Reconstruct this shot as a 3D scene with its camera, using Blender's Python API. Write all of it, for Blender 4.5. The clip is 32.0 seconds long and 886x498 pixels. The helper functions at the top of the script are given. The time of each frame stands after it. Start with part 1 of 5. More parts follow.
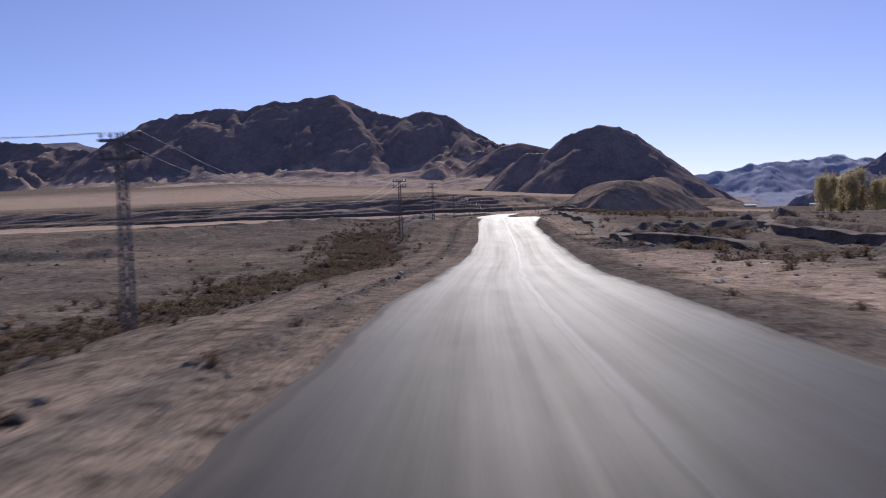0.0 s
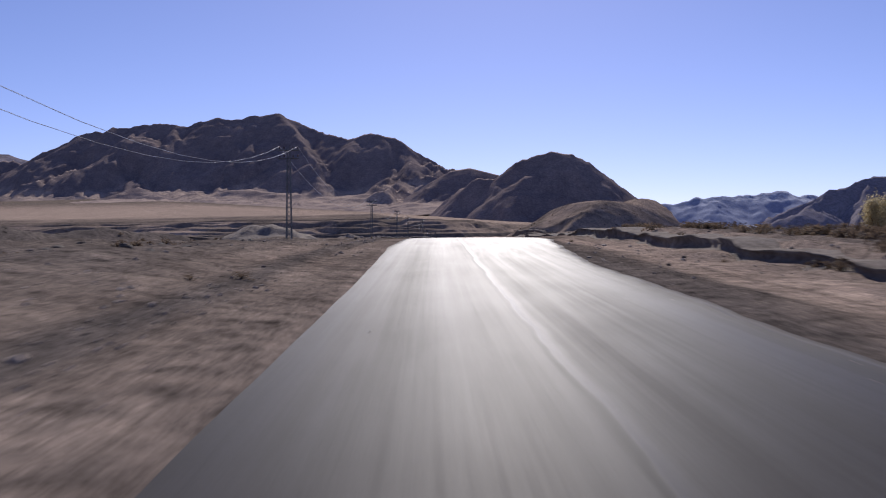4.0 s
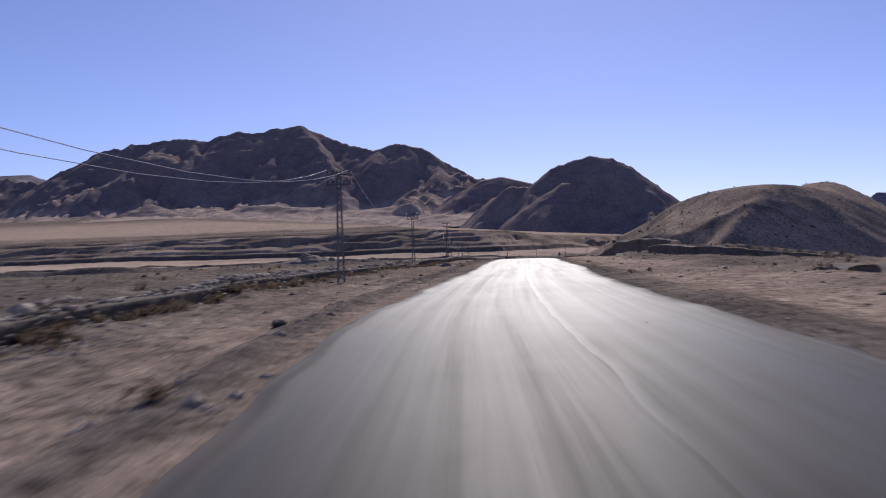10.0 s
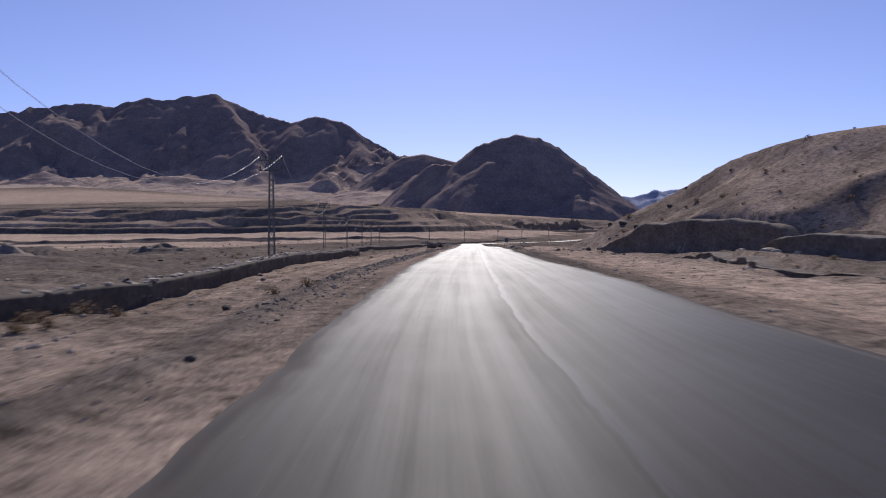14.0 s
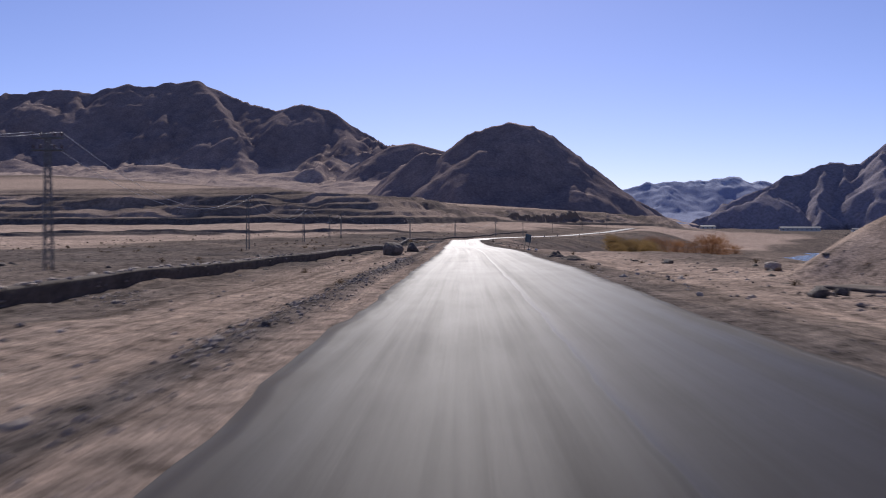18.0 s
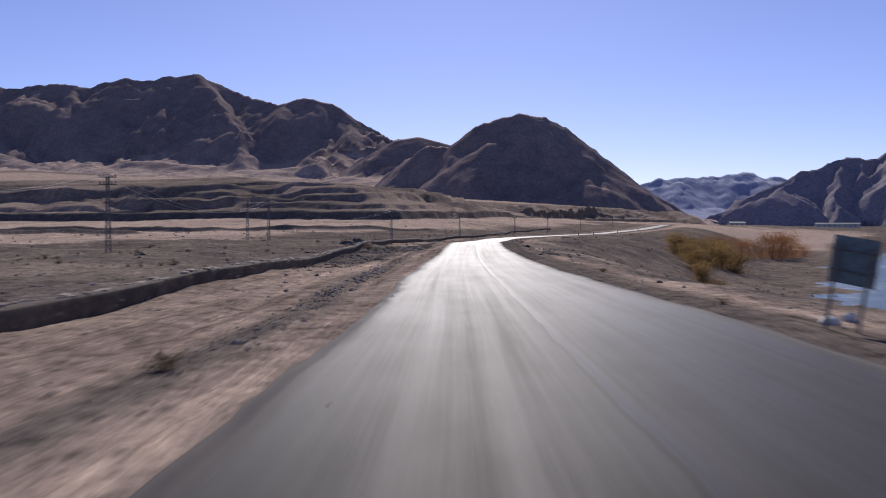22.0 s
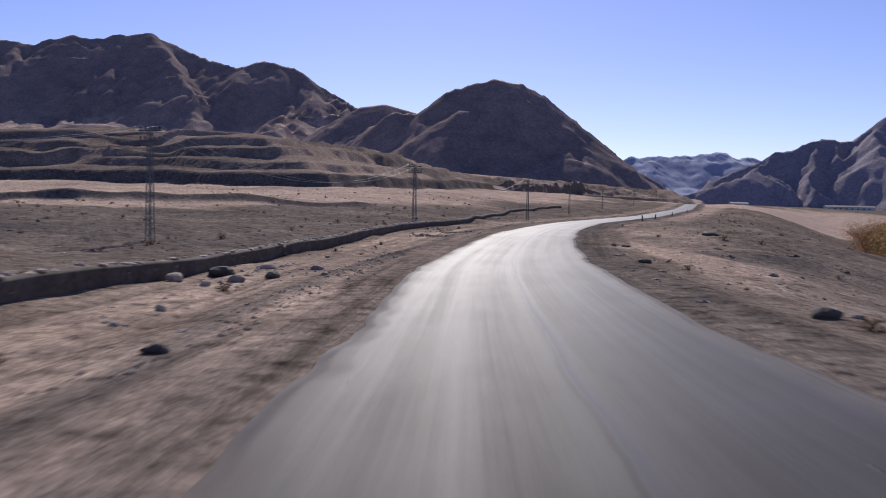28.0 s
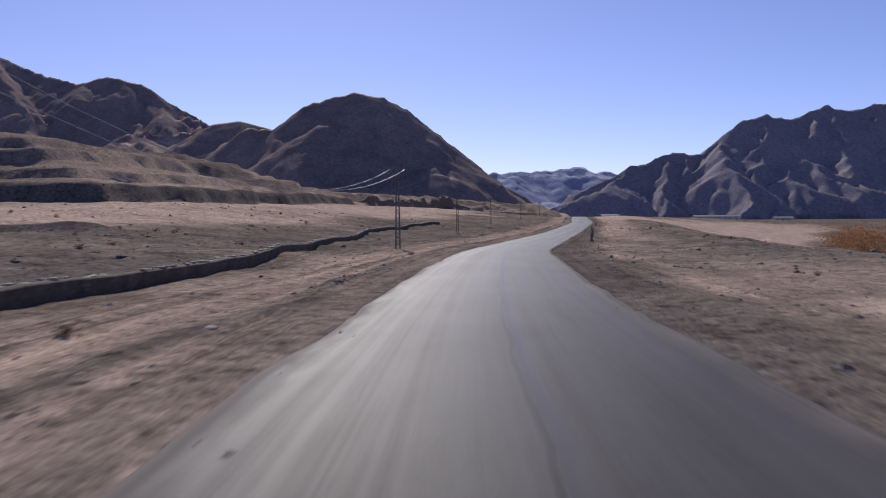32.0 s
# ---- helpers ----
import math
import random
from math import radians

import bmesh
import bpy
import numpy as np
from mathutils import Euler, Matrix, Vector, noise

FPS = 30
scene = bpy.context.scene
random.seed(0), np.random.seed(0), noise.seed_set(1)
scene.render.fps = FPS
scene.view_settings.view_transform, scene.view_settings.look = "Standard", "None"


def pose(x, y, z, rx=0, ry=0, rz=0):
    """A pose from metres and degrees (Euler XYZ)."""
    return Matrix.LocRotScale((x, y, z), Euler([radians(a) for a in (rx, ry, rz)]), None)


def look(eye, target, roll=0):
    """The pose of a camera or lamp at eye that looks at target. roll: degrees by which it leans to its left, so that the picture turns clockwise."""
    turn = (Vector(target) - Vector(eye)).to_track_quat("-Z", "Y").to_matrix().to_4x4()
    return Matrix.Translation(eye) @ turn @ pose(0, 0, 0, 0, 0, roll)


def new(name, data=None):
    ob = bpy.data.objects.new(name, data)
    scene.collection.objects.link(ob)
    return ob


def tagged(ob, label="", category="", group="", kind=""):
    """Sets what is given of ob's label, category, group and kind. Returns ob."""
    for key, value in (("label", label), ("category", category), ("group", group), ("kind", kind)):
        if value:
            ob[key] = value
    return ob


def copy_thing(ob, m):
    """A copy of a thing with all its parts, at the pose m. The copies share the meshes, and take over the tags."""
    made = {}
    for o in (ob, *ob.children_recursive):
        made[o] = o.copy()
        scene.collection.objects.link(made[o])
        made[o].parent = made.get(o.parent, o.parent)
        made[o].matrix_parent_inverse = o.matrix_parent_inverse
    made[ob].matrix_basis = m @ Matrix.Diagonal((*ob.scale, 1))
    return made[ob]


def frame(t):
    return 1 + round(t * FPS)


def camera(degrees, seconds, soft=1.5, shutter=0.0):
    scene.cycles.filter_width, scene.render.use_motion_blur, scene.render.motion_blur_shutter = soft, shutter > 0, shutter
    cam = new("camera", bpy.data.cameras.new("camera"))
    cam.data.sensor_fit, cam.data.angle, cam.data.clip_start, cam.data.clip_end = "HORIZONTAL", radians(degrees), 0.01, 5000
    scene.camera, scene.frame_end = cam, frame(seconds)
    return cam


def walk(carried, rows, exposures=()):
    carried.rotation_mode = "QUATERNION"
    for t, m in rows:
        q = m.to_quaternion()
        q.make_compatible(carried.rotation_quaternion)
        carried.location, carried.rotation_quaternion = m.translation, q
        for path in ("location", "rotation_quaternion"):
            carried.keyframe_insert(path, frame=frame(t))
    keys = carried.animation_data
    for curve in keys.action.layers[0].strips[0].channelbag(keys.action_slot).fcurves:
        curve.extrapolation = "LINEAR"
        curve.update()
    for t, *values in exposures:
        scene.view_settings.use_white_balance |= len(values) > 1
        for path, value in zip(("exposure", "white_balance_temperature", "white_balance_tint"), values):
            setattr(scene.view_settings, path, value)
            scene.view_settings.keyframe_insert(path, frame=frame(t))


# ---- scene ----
cam = camera(53.24, 32.0, soft=1.0, shutter=0.45)

# seconds, x, y, z, yaw to the left, pitch up, roll
PATH = [
    (0, 0.00, 0.00, 1.650, 4.041, -1.945, -1.915),
    (0.5, -0.40, 8.49, 1.550, 3.302, -2.251, -2.020),
    (1, -0.65, 17.13, 1.370, 2.562, -2.559, -0.888),
    (1.5, -0.89, 25.95, 1.193, 1.863, -2.538, -1.077),
    (2, -0.90, 34.93, 1.024, 1.196, -2.772, -0.377),
    (2.5, -0.88, 44.06, 0.871, 0.586, -2.789, -0.024),
    (3, -0.66, 53.31, 0.792, 0.441, -1.091, 0.166),
    (3.5, -0.46, 62.56, 0.894, 0.505, -0.414, -0.339),
    (5.5, -1.40, 100.67, 2.328, 0.998, 1.039, -0.040),
    (6, -1.47, 110.34, 2.739, 1.139, 1.799, 0.995),
    (6.5, -1.51, 120.05, 3.076, 1.555, 1.661, 0.885),
    (7, -1.77, 129.84, 3.250, 1.925, -0.450, 2.198),
    (7.5, -2.06, 139.71, 3.292, 2.521, -1.493, 2.702),
    (8, -2.39, 149.73, 3.155, 3.080, -2.757, 2.272),
    (8.5, -2.80, 159.84, 2.960, 3.593, -2.120, 2.308),
    (9, -3.26, 170.17, 2.829, 3.678, -1.268, 1.664),
    (9.5, -3.59, 180.48, 2.904, 3.314, -0.814, 0.331),
    (10, -3.86, 190.33, 3.076, 2.520, 0.574, -1.522),
    (10.5, -3.98, 199.90, 3.317, 1.419, -0.004, -2.887),
    (11, -3.94, 209.54, 3.516, 0.170, 0.092, -1.106),
    (11.5, -3.78, 219.02, 3.634, -0.839, -0.758, -0.677),
    (12, -3.42, 228.35, 3.691, -1.569, -0.520, -0.362),
    (12.5, -2.93, 237.68, 3.749, -1.997, -0.333, -0.649),
    (13, -2.46, 247.39, 3.868, -2.477, -0.743, 0.771),
    (13.5, -2.30, 256.25, 3.964, -2.647, -0.596, -0.102),
    (14, -2.11, 264.29, 3.996, -2.598, -0.828, -0.131),
    (14.5, -2.05, 272.12, 3.993, -2.578, -0.609, -0.521),
    (16.5, 0.12, 303.96, 4.413, -2.916, -1.717, 0.414),
    (17, 0.80, 312.12, 4.352, -2.986, -1.803, -0.031),
    (17.5, 1.52, 320.31, 4.302, -3.150, -1.517, 0.591),
    (18, 2.21, 328.77, 4.272, -3.250, -1.347, 0.083),
    (18.5, 3.00, 337.60, 4.218, -3.422, -1.530, -0.460),
    (19, 3.73, 347.13, 4.197, -3.349, -1.343, 0.027),
    (19.5, 4.49, 356.55, 4.190, -3.119, -1.323, -0.069),
    (20, 5.23, 365.91, 4.119, -2.948, -1.417, -0.926),
    (20.5, 5.89, 375.33, 4.001, -2.896, -1.558, -1.088),
    (21, 6.76, 384.93, 3.931, -2.901, -1.540, 0.042),
    (21.5, 7.59, 394.08, 3.881, -2.772, -1.549, 0.053),
    (22, 8.22, 403.34, 3.890, -2.716, -1.508, -0.040),
    (22.5, 8.85, 412.94, 3.846, -2.599, -1.514, -0.129),
    (23, 9.38, 422.90, 3.750, -2.606, -1.923, 1.286),
    (23.5, 9.80, 432.34, 3.593, -2.585, -2.298, 0.298),
    (24, 10.58, 441.69, 3.552, -2.595, -2.477, -0.892),
    (24.5, 11.14, 450.88, 3.488, -2.822, -2.744, -1.170),
    (25, 11.96, 460.18, 3.417, -3.005, -2.106, -1.046),
    (25.5, 12.85, 469.62, 3.429, -3.237, -2.085, -1.569),
    (27.5, 15.80, 505.83, 3.710, -4.522, -2.624, 0.820),
    (28, 16.62, 513.35, 3.521, -4.845, -3.097, 1.117),
    (28.5, 17.47, 520.52, 3.330, -5.100, -2.558, -0.307),
    (29, 18.30, 527.74, 3.168, -5.947, -2.839, -1.399),
    (29.5, 19.20, 534.93, 3.123, -7.116, -2.396, -1.070),
    (30, 20.28, 541.90, 3.080, -8.533, -2.095, -0.345),
    (30.5, 21.40, 548.55, 3.017, -10.079, -1.911, 0.003),
    (31, 22.82, 554.89, 2.935, -11.356, -1.849, -0.146),
    (31.5, 24.35, 560.99, 2.896, -12.371, -2.071, -0.867),
    (32, 26.00, 567.09, 3.097, -13.484, -1.835, -0.357),
]
# PATH_END
walk(cam, [(t, pose(x, y, z, 90 + pitch, 0, yaw) @ pose(0, 0, 0, 0, 0, roll)) for t, x, y, z, yaw, pitch, roll in PATH],
     exposures=((0, 0), (5.2, 0), (6.1, -0.22), (7.2, -0.14), (8.4, 0), (21.5, 0), (24, 0.12), (29, 0.12), (31, 0.03), (32, 0)))



# ---- world, sun ----
SUN_AZ, SUN_EL = 3.5, 34.5  # degrees to the right of +y, degrees up
world = bpy.data.worlds.new("sky")
scene.world = world
world.use_nodes = True
wt = world.node_tree
sky = wt.nodes.new("ShaderNodeTexSky")
sky.sky_type = "NISHITA"
sky.sun_disc = False
sky.sun_elevation = radians(SUN_EL)
sky.sun_rotation = radians(SUN_AZ)
sky.altitude = 3300
sky.air_density, sky.dust_density, sky.ozone_density = 1.0, 2.2, 2.0
tint = wt.nodes.new("ShaderNodeMix")
tint.data_type, tint.blend_type = "RGBA", "MULTIPLY"
tint.inputs[0].default_value, tint.inputs[7].default_value = 1.0, (1.12, 1.02, 1.37, 1)
wt.links.new(sky.outputs[0], tint.inputs[6])
wt.links.new(tint.outputs[2], wt.nodes["Background"].inputs[0])
wt.nodes["Background"].inputs[1].default_value = 0.082
sun_data = bpy.data.lights.new("sun", "SUN")
sun_data.energy, sun_data.angle, sun_data.color = 4.5, radians(0.53), (1.0, 0.935, 0.89)
sun = new("sun", sun_data)
az, el = radians(SUN_AZ), radians(SUN_EL)
sun.matrix_world = look((0, 0, 60), (-math.sin(az) * math.cos(el) * 100, -math.cos(az) * math.cos(el) * 100, 60 - math.sin(el) * 100))


# ---- arithmetic ----
def value_noise(x, y, seed=0):
    """Smooth noise of two numpy arrays, -1 to 1."""
    xi, yi = np.floor(x).astype(np.int64), np.floor(y).astype(np.int64)
    u, v = x - xi, y - yi
    u, v = u * u * u * (u * (u * 6 - 15) + 10), v * v * v * (v * (v * 6 - 15) + 10)

    def corner(a, b):
        n = (a * 374761393 + b * 668265263 + seed * 974634777) & 0x7FFFFFFF
        n = ((n ^ (n >> 13)) * 1274126177) & 0x7FFFFFFF
        n = ((n ^ (n >> 15)) * 2246822519) & 0x7FFFFFFF
        return (n ^ (n >> 16)) / 0x3FFFFFFF - 1.0

    top = corner(xi, yi) * (1 - u) + corner(xi + 1, yi) * u
    low = corner(xi, yi + 1) * (1 - u) + corner(xi + 1, yi + 1) * u
    return top * (1 - v) + low * v


def fbm(x, y, octaves=4, seed=0, gain=0.5):
    out, amp = 0.0, 1.0
    for k in range(octaves):
        out = out + amp * value_noise(x * 2**k + 17.3 * k, y * 2**k - 9.1 * k, seed + k)
        amp *= gain
    return out


def ridged(x, y, octaves=4, seed=0):
    out, amp = 0.0, 1.0
    for k in range(octaves):
        out = out + amp * (1 - 2 * np.abs(value_noise(x * 2**k + 5.7 * k, y * 2**k + 3.3 * k, seed + k)))
        amp *= 0.5
    return out


def smooth(a, b, x):
    k = np.clip((x - a) / (b - a), 0, 1)
    return k * k * (3 - 2 * k)


def along(poly, x, y):
    """Distance from points to a polyline, the height there by its third column, the side (right is positive) and the way along it."""
    poly = np.asarray(poly, float)
    best = np.full(np.shape(x), 1e18)
    height, side, way, run = np.zeros(np.shape(x)), np.zeros(np.shape(x)), np.zeros(np.shape(x)), 0.0
    for a, b in zip(poly[:-1], poly[1:]):
        d = b[:2] - a[:2]
        t = np.clip(((x - a[0]) * d[0] + (y - a[1]) * d[1]) / (d @ d), 0, 1)
        px, py = x - a[0] - t * d[0], y - a[1] - t * d[1]
        r = px * px + py * py
        near = r < best
        best = np.where(near, r, best)
        height = np.where(near, a[2] + t * (b[2] - a[2]) if len(a) > 2 else 0, height)
        side = np.where(near, np.sign(d[1] * px - d[0] * py), side)
        way = np.where(near, run + t * np.hypot(*d), way)
        run += np.hypot(*d)
    return np.sqrt(best), height, side, way


# ---- the plan ----
ROAD_Y = [-500, -30, 0.1, 17.2, 34.9, 53.3, 72.1, 91.2, 110.3, 129.9, 149.8, 170.2, 190.4, 209.5, 228.3, 247.3, 264.3, 280.0, 295.9, 312.0, 328.7, 347.0, 365.8, 384.8, 403.2, 422.8, 441.6, 460.1, 478.6, 496.7, 513.2, 527.6, 541.7, 554.6, 566.7, 577, 590, 615, 640, 686, 770, 872, 965, 1300, 1850, 5200]
ROAD_X = [16.05, 2.65, 1.38, 0.73, 0.48, 0.72, 0.69, 0.22, -0.09, -0.39, -0.91, -1.5, -2.25, -2.55, -2.02, -1.04, -0.69, -0.11, 0.96, 2.18, 3.58, 5.15, 6.69, 8.27, 9.78, 10.88, 11.95, 13.18, 14.61, 16.11, 17.75, 19.36, 21.18, 23.67, 26.53, 29.19, 33.02, 41.05, 52.01, 72.25, 110.05, 150.75, 190.05, 330.05, 560.05, 2000.05]
ROAD_Z = [0.0, 0.2, 0.0, -0.28, -0.63, -0.86, -0.4, 0.32, 1.09, 1.6, 1.51, 1.18, 1.43, 1.87, 2.04, 2.22, 2.35, 2.45, 2.66, 2.7, 2.62, 2.55, 2.47, 2.28, 2.24, 2.1, 1.9, 1.77, 1.85, 1.99, 1.87, 1.52, 1.43, 1.29, 1.45, 1.42, 1.38, 1.3, 1.3, 1.3, 2.4, 4.3, 3.6, 2.5, 2.5, 2.5]
ROAD_HALF = 3.35
FRONT = [(-5200, 1900), (-2000, 1150), (-850, 870), (-290, 765), (-90, 722), (6, 706), (48, 800), (86, 985), (136, 1110), (270, 1320), (420, 1540), (560, 2200), (900, 5200)]
RIVER = [(330, 300), (245, 400), (175, 480), (148, 535), (152, 580), (182, 650), (240, 745), (300, 810)]
HILL_TOP = (46.05, 346.7)
CUT = [(88, 352, 0.0), (74, 336, 0.0), (60, 325, 0.0), (46, 319, 0.0), (34, 317, 0.0), (28, 318, 0.0), (26.4, 325, 0.0), (26.2, 330, 3.1), (22, 338, 2.7), (19.4, 343.5, 1.6), (18.3, 347, 0.4), (17, 351, 0.0), (15, 358, 0.0), (12, 374, 0.0)]  # the bank at the hill's foot, with its height
# earth banks: x, y and height, higher on the right-hand side of the line
BANKS = [
    [(9, 58, 0.0), (8.9, 82, 0.6), (10.2, 98, 0.6), (9.2, 120, 0.55), (8.2, 148, 0.65), (6.6, 166, 0.6), (8.5, 195, 0.5), (12, 227, 0.45), (17, 262, 0.0)],
    [(60, 286, 0.0), (44, 290, 1.5), (33, 295, 1.6), (26, 301, 1.7), (22.5, 307, 1.6), (20.2, 313, 1.5), (20.4, 316.5, 1.1), (22.5, 319, 0.0)],
    [(20, 280, 0.0), (14.6, 292, 0.35), (13.6, 300, 0.65), (15.6, 314, 0.7), (16.8, 326, 0.0)],
    [(215, 1262, 0.0), (190, 1228, 7.0), (150, 1150, 7.5), (118, 1085, 7.0), (103, 1055, 6.0), (92, 1040, 0.0)],
    [(34, 42, 0.0), (26, 55, 1.0), (20, 66, 1.2), (25, 86, 1.0), (34, 104, 0.0)],
    [(18, 52, 0.0), (11.5, 62, 1.0), (9.8, 69, 0.6), (11.5, 80, 0.0)],
    [(-11.5, 178, 0.0), (-13.5, 157, 0.5), (-21.6, 159, 0.7), (-25, 153, 0.7), (-44, 128, 0.0)],
]
BUNDS = [[(-172.1, 620), (-87.9, 614.9), (-16.5, 627.7), (16.7, 635.4)], [(-213.2, 571), (-100.6, 578.8), (-50.6, 599.4)], [(-126.1, 292.1), (-55.5, 323.1), (-33.1, 343.5)], [(-112.7, 28.6), (-73, 59.6), (-41.3, 108.7), (-24.5, 148.9)], [(-97.8, 94.5), (-61.2, 89.1), (-36.1, 78.3)]]


def ease(y, knots, values):
    """Smoothly through the plan's values: the mean of three shifted straight interpolations."""
    return sum(np.interp(y + s, knots, values) for s in (-5, -2.5, 0, 2.5, 5)) / 5


def road_x(y):
    return ease(y, ROAD_Y, ROAD_X)


def road_z(y):
    return ease(y, ROAD_Y, ROAD_Z)


def half_at(y, right):
    """The asphalt's half width on either side of the middle line."""
    wide = np.interp(y, [0, 100, 122, 134, 158, 240, 262, 290, 312, 345, 372, 395, 417, 440, 470, 490, 520, 550, 575], [3.4, 3.4, 5.4, 5.4, 3.5, 3.6, 4.5, 4.4, 3.4, 3.4, 3.9, 3.75, 3.95, 3.4, 3.0, 2.75, 2.95, 3.0, 2.7])
    return np.where(right, wide, np.interp(y, [0, 20, 40, 110, 130, 150, 165, 185, 205, 228, 250, 300, 325, 345, 395, 420, 440, 470, 900], [3.6, 3.55, 3.35, 3.35, 2.95, 3.0, 3.25, 3.75, 4.05, 3.7, 3.4, 3.35, 3.4, 3.7, 3.8, 3.4, 3.35, 2.9, 3.0]))


def scarp_foot(x, y, d):
    """The way behind the scarp's uneven foot."""
    return d + 5 * fbm(x / 70, y / 70, 2, 21) + 1.2 * fbm(x / 14, y / 14, 2, 23)


def ground_z(x, y):
    x, y = np.asarray(x, float), np.asarray(y, float)
    off = x - road_x(y)
    a = np.abs(off)
    z = road_z(y) * np.exp(-np.maximum(a - 30, 0) / 120)
    rough = smooth(4.2, 14, a)
    z = z + rough * (0.22 * fbm(x / 9, y / 9, 3, 3) + 0.5 * smooth(10, 60, a) * fbm(x / 45, y / 45, 3, 8))
    calm_track = 1 - 0.75 * smooth(280, 310, y) * smooth(-12.5, -9.5, off) * (off < 0)
    z = z + calm_track * smooth(4.6, 8, a) * (0.07 * fbm(x / 1.5, y / 1.5, 2, 12) + 0.09 * ridged(x / 4, y / 4, 2, 14)) + 0.02 * smooth(3.6, 4.6, a) * fbm(x / 1.2, y / 1.2, 2, 13)
    # the plain, the stepped scarp and the gravel fan behind it
    d, _, side, way = along(FRONT, x, y)
    d = -d * side
    calm = 1 - 0.6 * smooth(90, 400, d)
    foot = scarp_foot(x, y, d)
    bluff = d + calm * (1 - 0.75 * smooth(-60, 40, x)) * (11 * fbm(x / 70, y / 70, 2, 22) + 4 * ridged(x / 48, y / 60, 2, 25) + 0.8 * fbm(x / 9, y / 9, 2, 26))
    left = np.where(off < 0, 1.0, smooth(120, 20, a))
    plain = 5.6 * np.exp(np.minimum(d, 0) / 85.0) * left * smooth(6, 60, a)
    gully = smooth(3, 14, foot) * smooth(60, 40, bluff) * (2.6 * np.minimum(ridged((x + 0.5 * y) / 30, (y - 0.3 * x) / 70, 3, 28) - 0.2, 0) + 0.35 * fbm(x / 12, y / 12, 3, 29))
    ledges = sum(rise * smooth(at, at + 1.7, foot + 6 * fbm(x / 62 + at, y / 62, 2, 201) + 1.2 * ridged(x / 24, y / 40 + at, 2, 203) * smooth(2, 10, foot)) for at, rise in ((12.0, 1.5), (21.0, 1.8), (29.0, 1.5)))
    steps = 2.6 * smooth(0, 2.0, foot) + ledges + 0.15 * np.clip(foot - 2, 0, 34) + 1.8 * smooth(35, 37, bluff) + 1.4 * smooth(84, 87, bluff) + 1.3 * smooth(120, 123, d + 9 * fbm(x / 45, y / 45, 2, 27)) + gully + 0.075 * np.maximum(d - 70, 0)
    z = z + plain + steps * smooth(8, 40, a)
    # lower ground on the river's side
    low = 3.8 * smooth(14, 60, off) * (1 - smooth(350, 200, y) * 0.8) * smooth(430, 395, y) + 10.6 * smooth(np.interp(y, [395, 540, 575], [3.6, 3.6, 14]), np.interp(y, [395, 540, 575], [44, 44, 60]), off) * smooth(395, 440, y) * smooth(960, 800, y)
    z = z - low * (1 - smooth(-20, 0, d))
    rd, _, _, _ = along(RIVER, x, y)
    shore = rd + 7 * fbm(x / 26, y / 26, 3, 45) + 2 * fbm(x / 7, y / 7, 2, 46)
    z = z - smooth(50, 27, shore) * np.maximum(z + 10.3, 0) * smooth(360, 420, y)
    # the low rounded hill beside the road
    hx, hy = x - HILL_TOP[0], y - HILL_TOP[1]
    r = np.sqrt(((0.784 * hx + 0.621 * hy) / 35.7) ** 2 + ((-0.621 * hx + 0.784 * hy) / 32.8) ** 2)
    hill = 2.2 + 12.0 * np.clip(1 - r**2.14, 0, 1) ** 1.14
    r2 = np.hypot((x - 62.0) / 12.0, (y - 366) / 32)
    hill = np.maximum(hill, 2.2 + 13.4 * np.clip(1 - r2**3.4, 0, 1))
    r = np.minimum(r, r2)
    hill = hill + smooth(1.0, 0.9, r) * (0.16 * fbm(x / 9, y / 9, 3, 31) + 0.3 * ridged(x / 16, y / 16, 2, 33) * smooth(0.3, 0.8, r))
    cd, ch, cs, _ = along(CUT, x, y)
    hill = np.minimum(hill, z + np.maximum(ch, 3.4 * smooth(0, 17, cd * cs) * smooth(25, 33, x)) + 0.56 * np.maximum(cd * cs, 0) + 0.08 * fbm(x / 3, y / 3, 2, 39))
    hill = np.maximum(hill, z + ch * (0.9 + 0.25 * fbm(x / 5, y / 5, 2, 40)) * np.exp(-np.maximum(cd * cs, 0) / 12))
    cut = smooth(-0.35, 0.5, cd * cs + 0.5 * fbm(x / 2.4, y / 2.4, 2, 36))
    z = z + np.maximum(hill - z, 0) * cut * smooth(1.12, 1.0, r)
    for line in BANKS:
        if len(line):
            bd, bh, bs, _ = along(line, x, y)
            bd = bd * bs + 0.35 * fbm(x / 2.2, y / 2.2, 2, 35)
            z = z + smooth(5, 7, a) * bh * smooth(-0.35, 0.45, bd) * np.exp(-np.maximum(bd, 0) / 9.0)
    for line in BUNDS:
        bd, _, _, _ = along(line, x, y)
        z = z + (0.9 + 0.4 * fbm(x / 8, y / 8, 2, 37)) * np.exp(-((bd / 1.3) ** 2))
    # a field on the left that lies lower than the road, with a ditch beside it
    ditch = np.exp(-((off + 10.5 + 1.6 * np.sin(y / 17) + 6 * smooth(56, 98, y)) / 3.1) ** 2)
    z = z - ditch * 0.9 * smooth(-40, 0, y) * smooth(150, 110, y)
    z = z - 0.6 * smooth(-10, -18, off) * smooth(150, 80, y)
    z = z + 0.95 * np.exp(-(((off + 10) / 4.2) ** 2) - ((y - 82) / 26) ** 2)
    # the verge: a graded shoulder, a windrow of gravel and wheel ruts in the dirt track
    row = off + 4.95 + 0.35 * fbm(y / 14, y * 0, 3, 61)
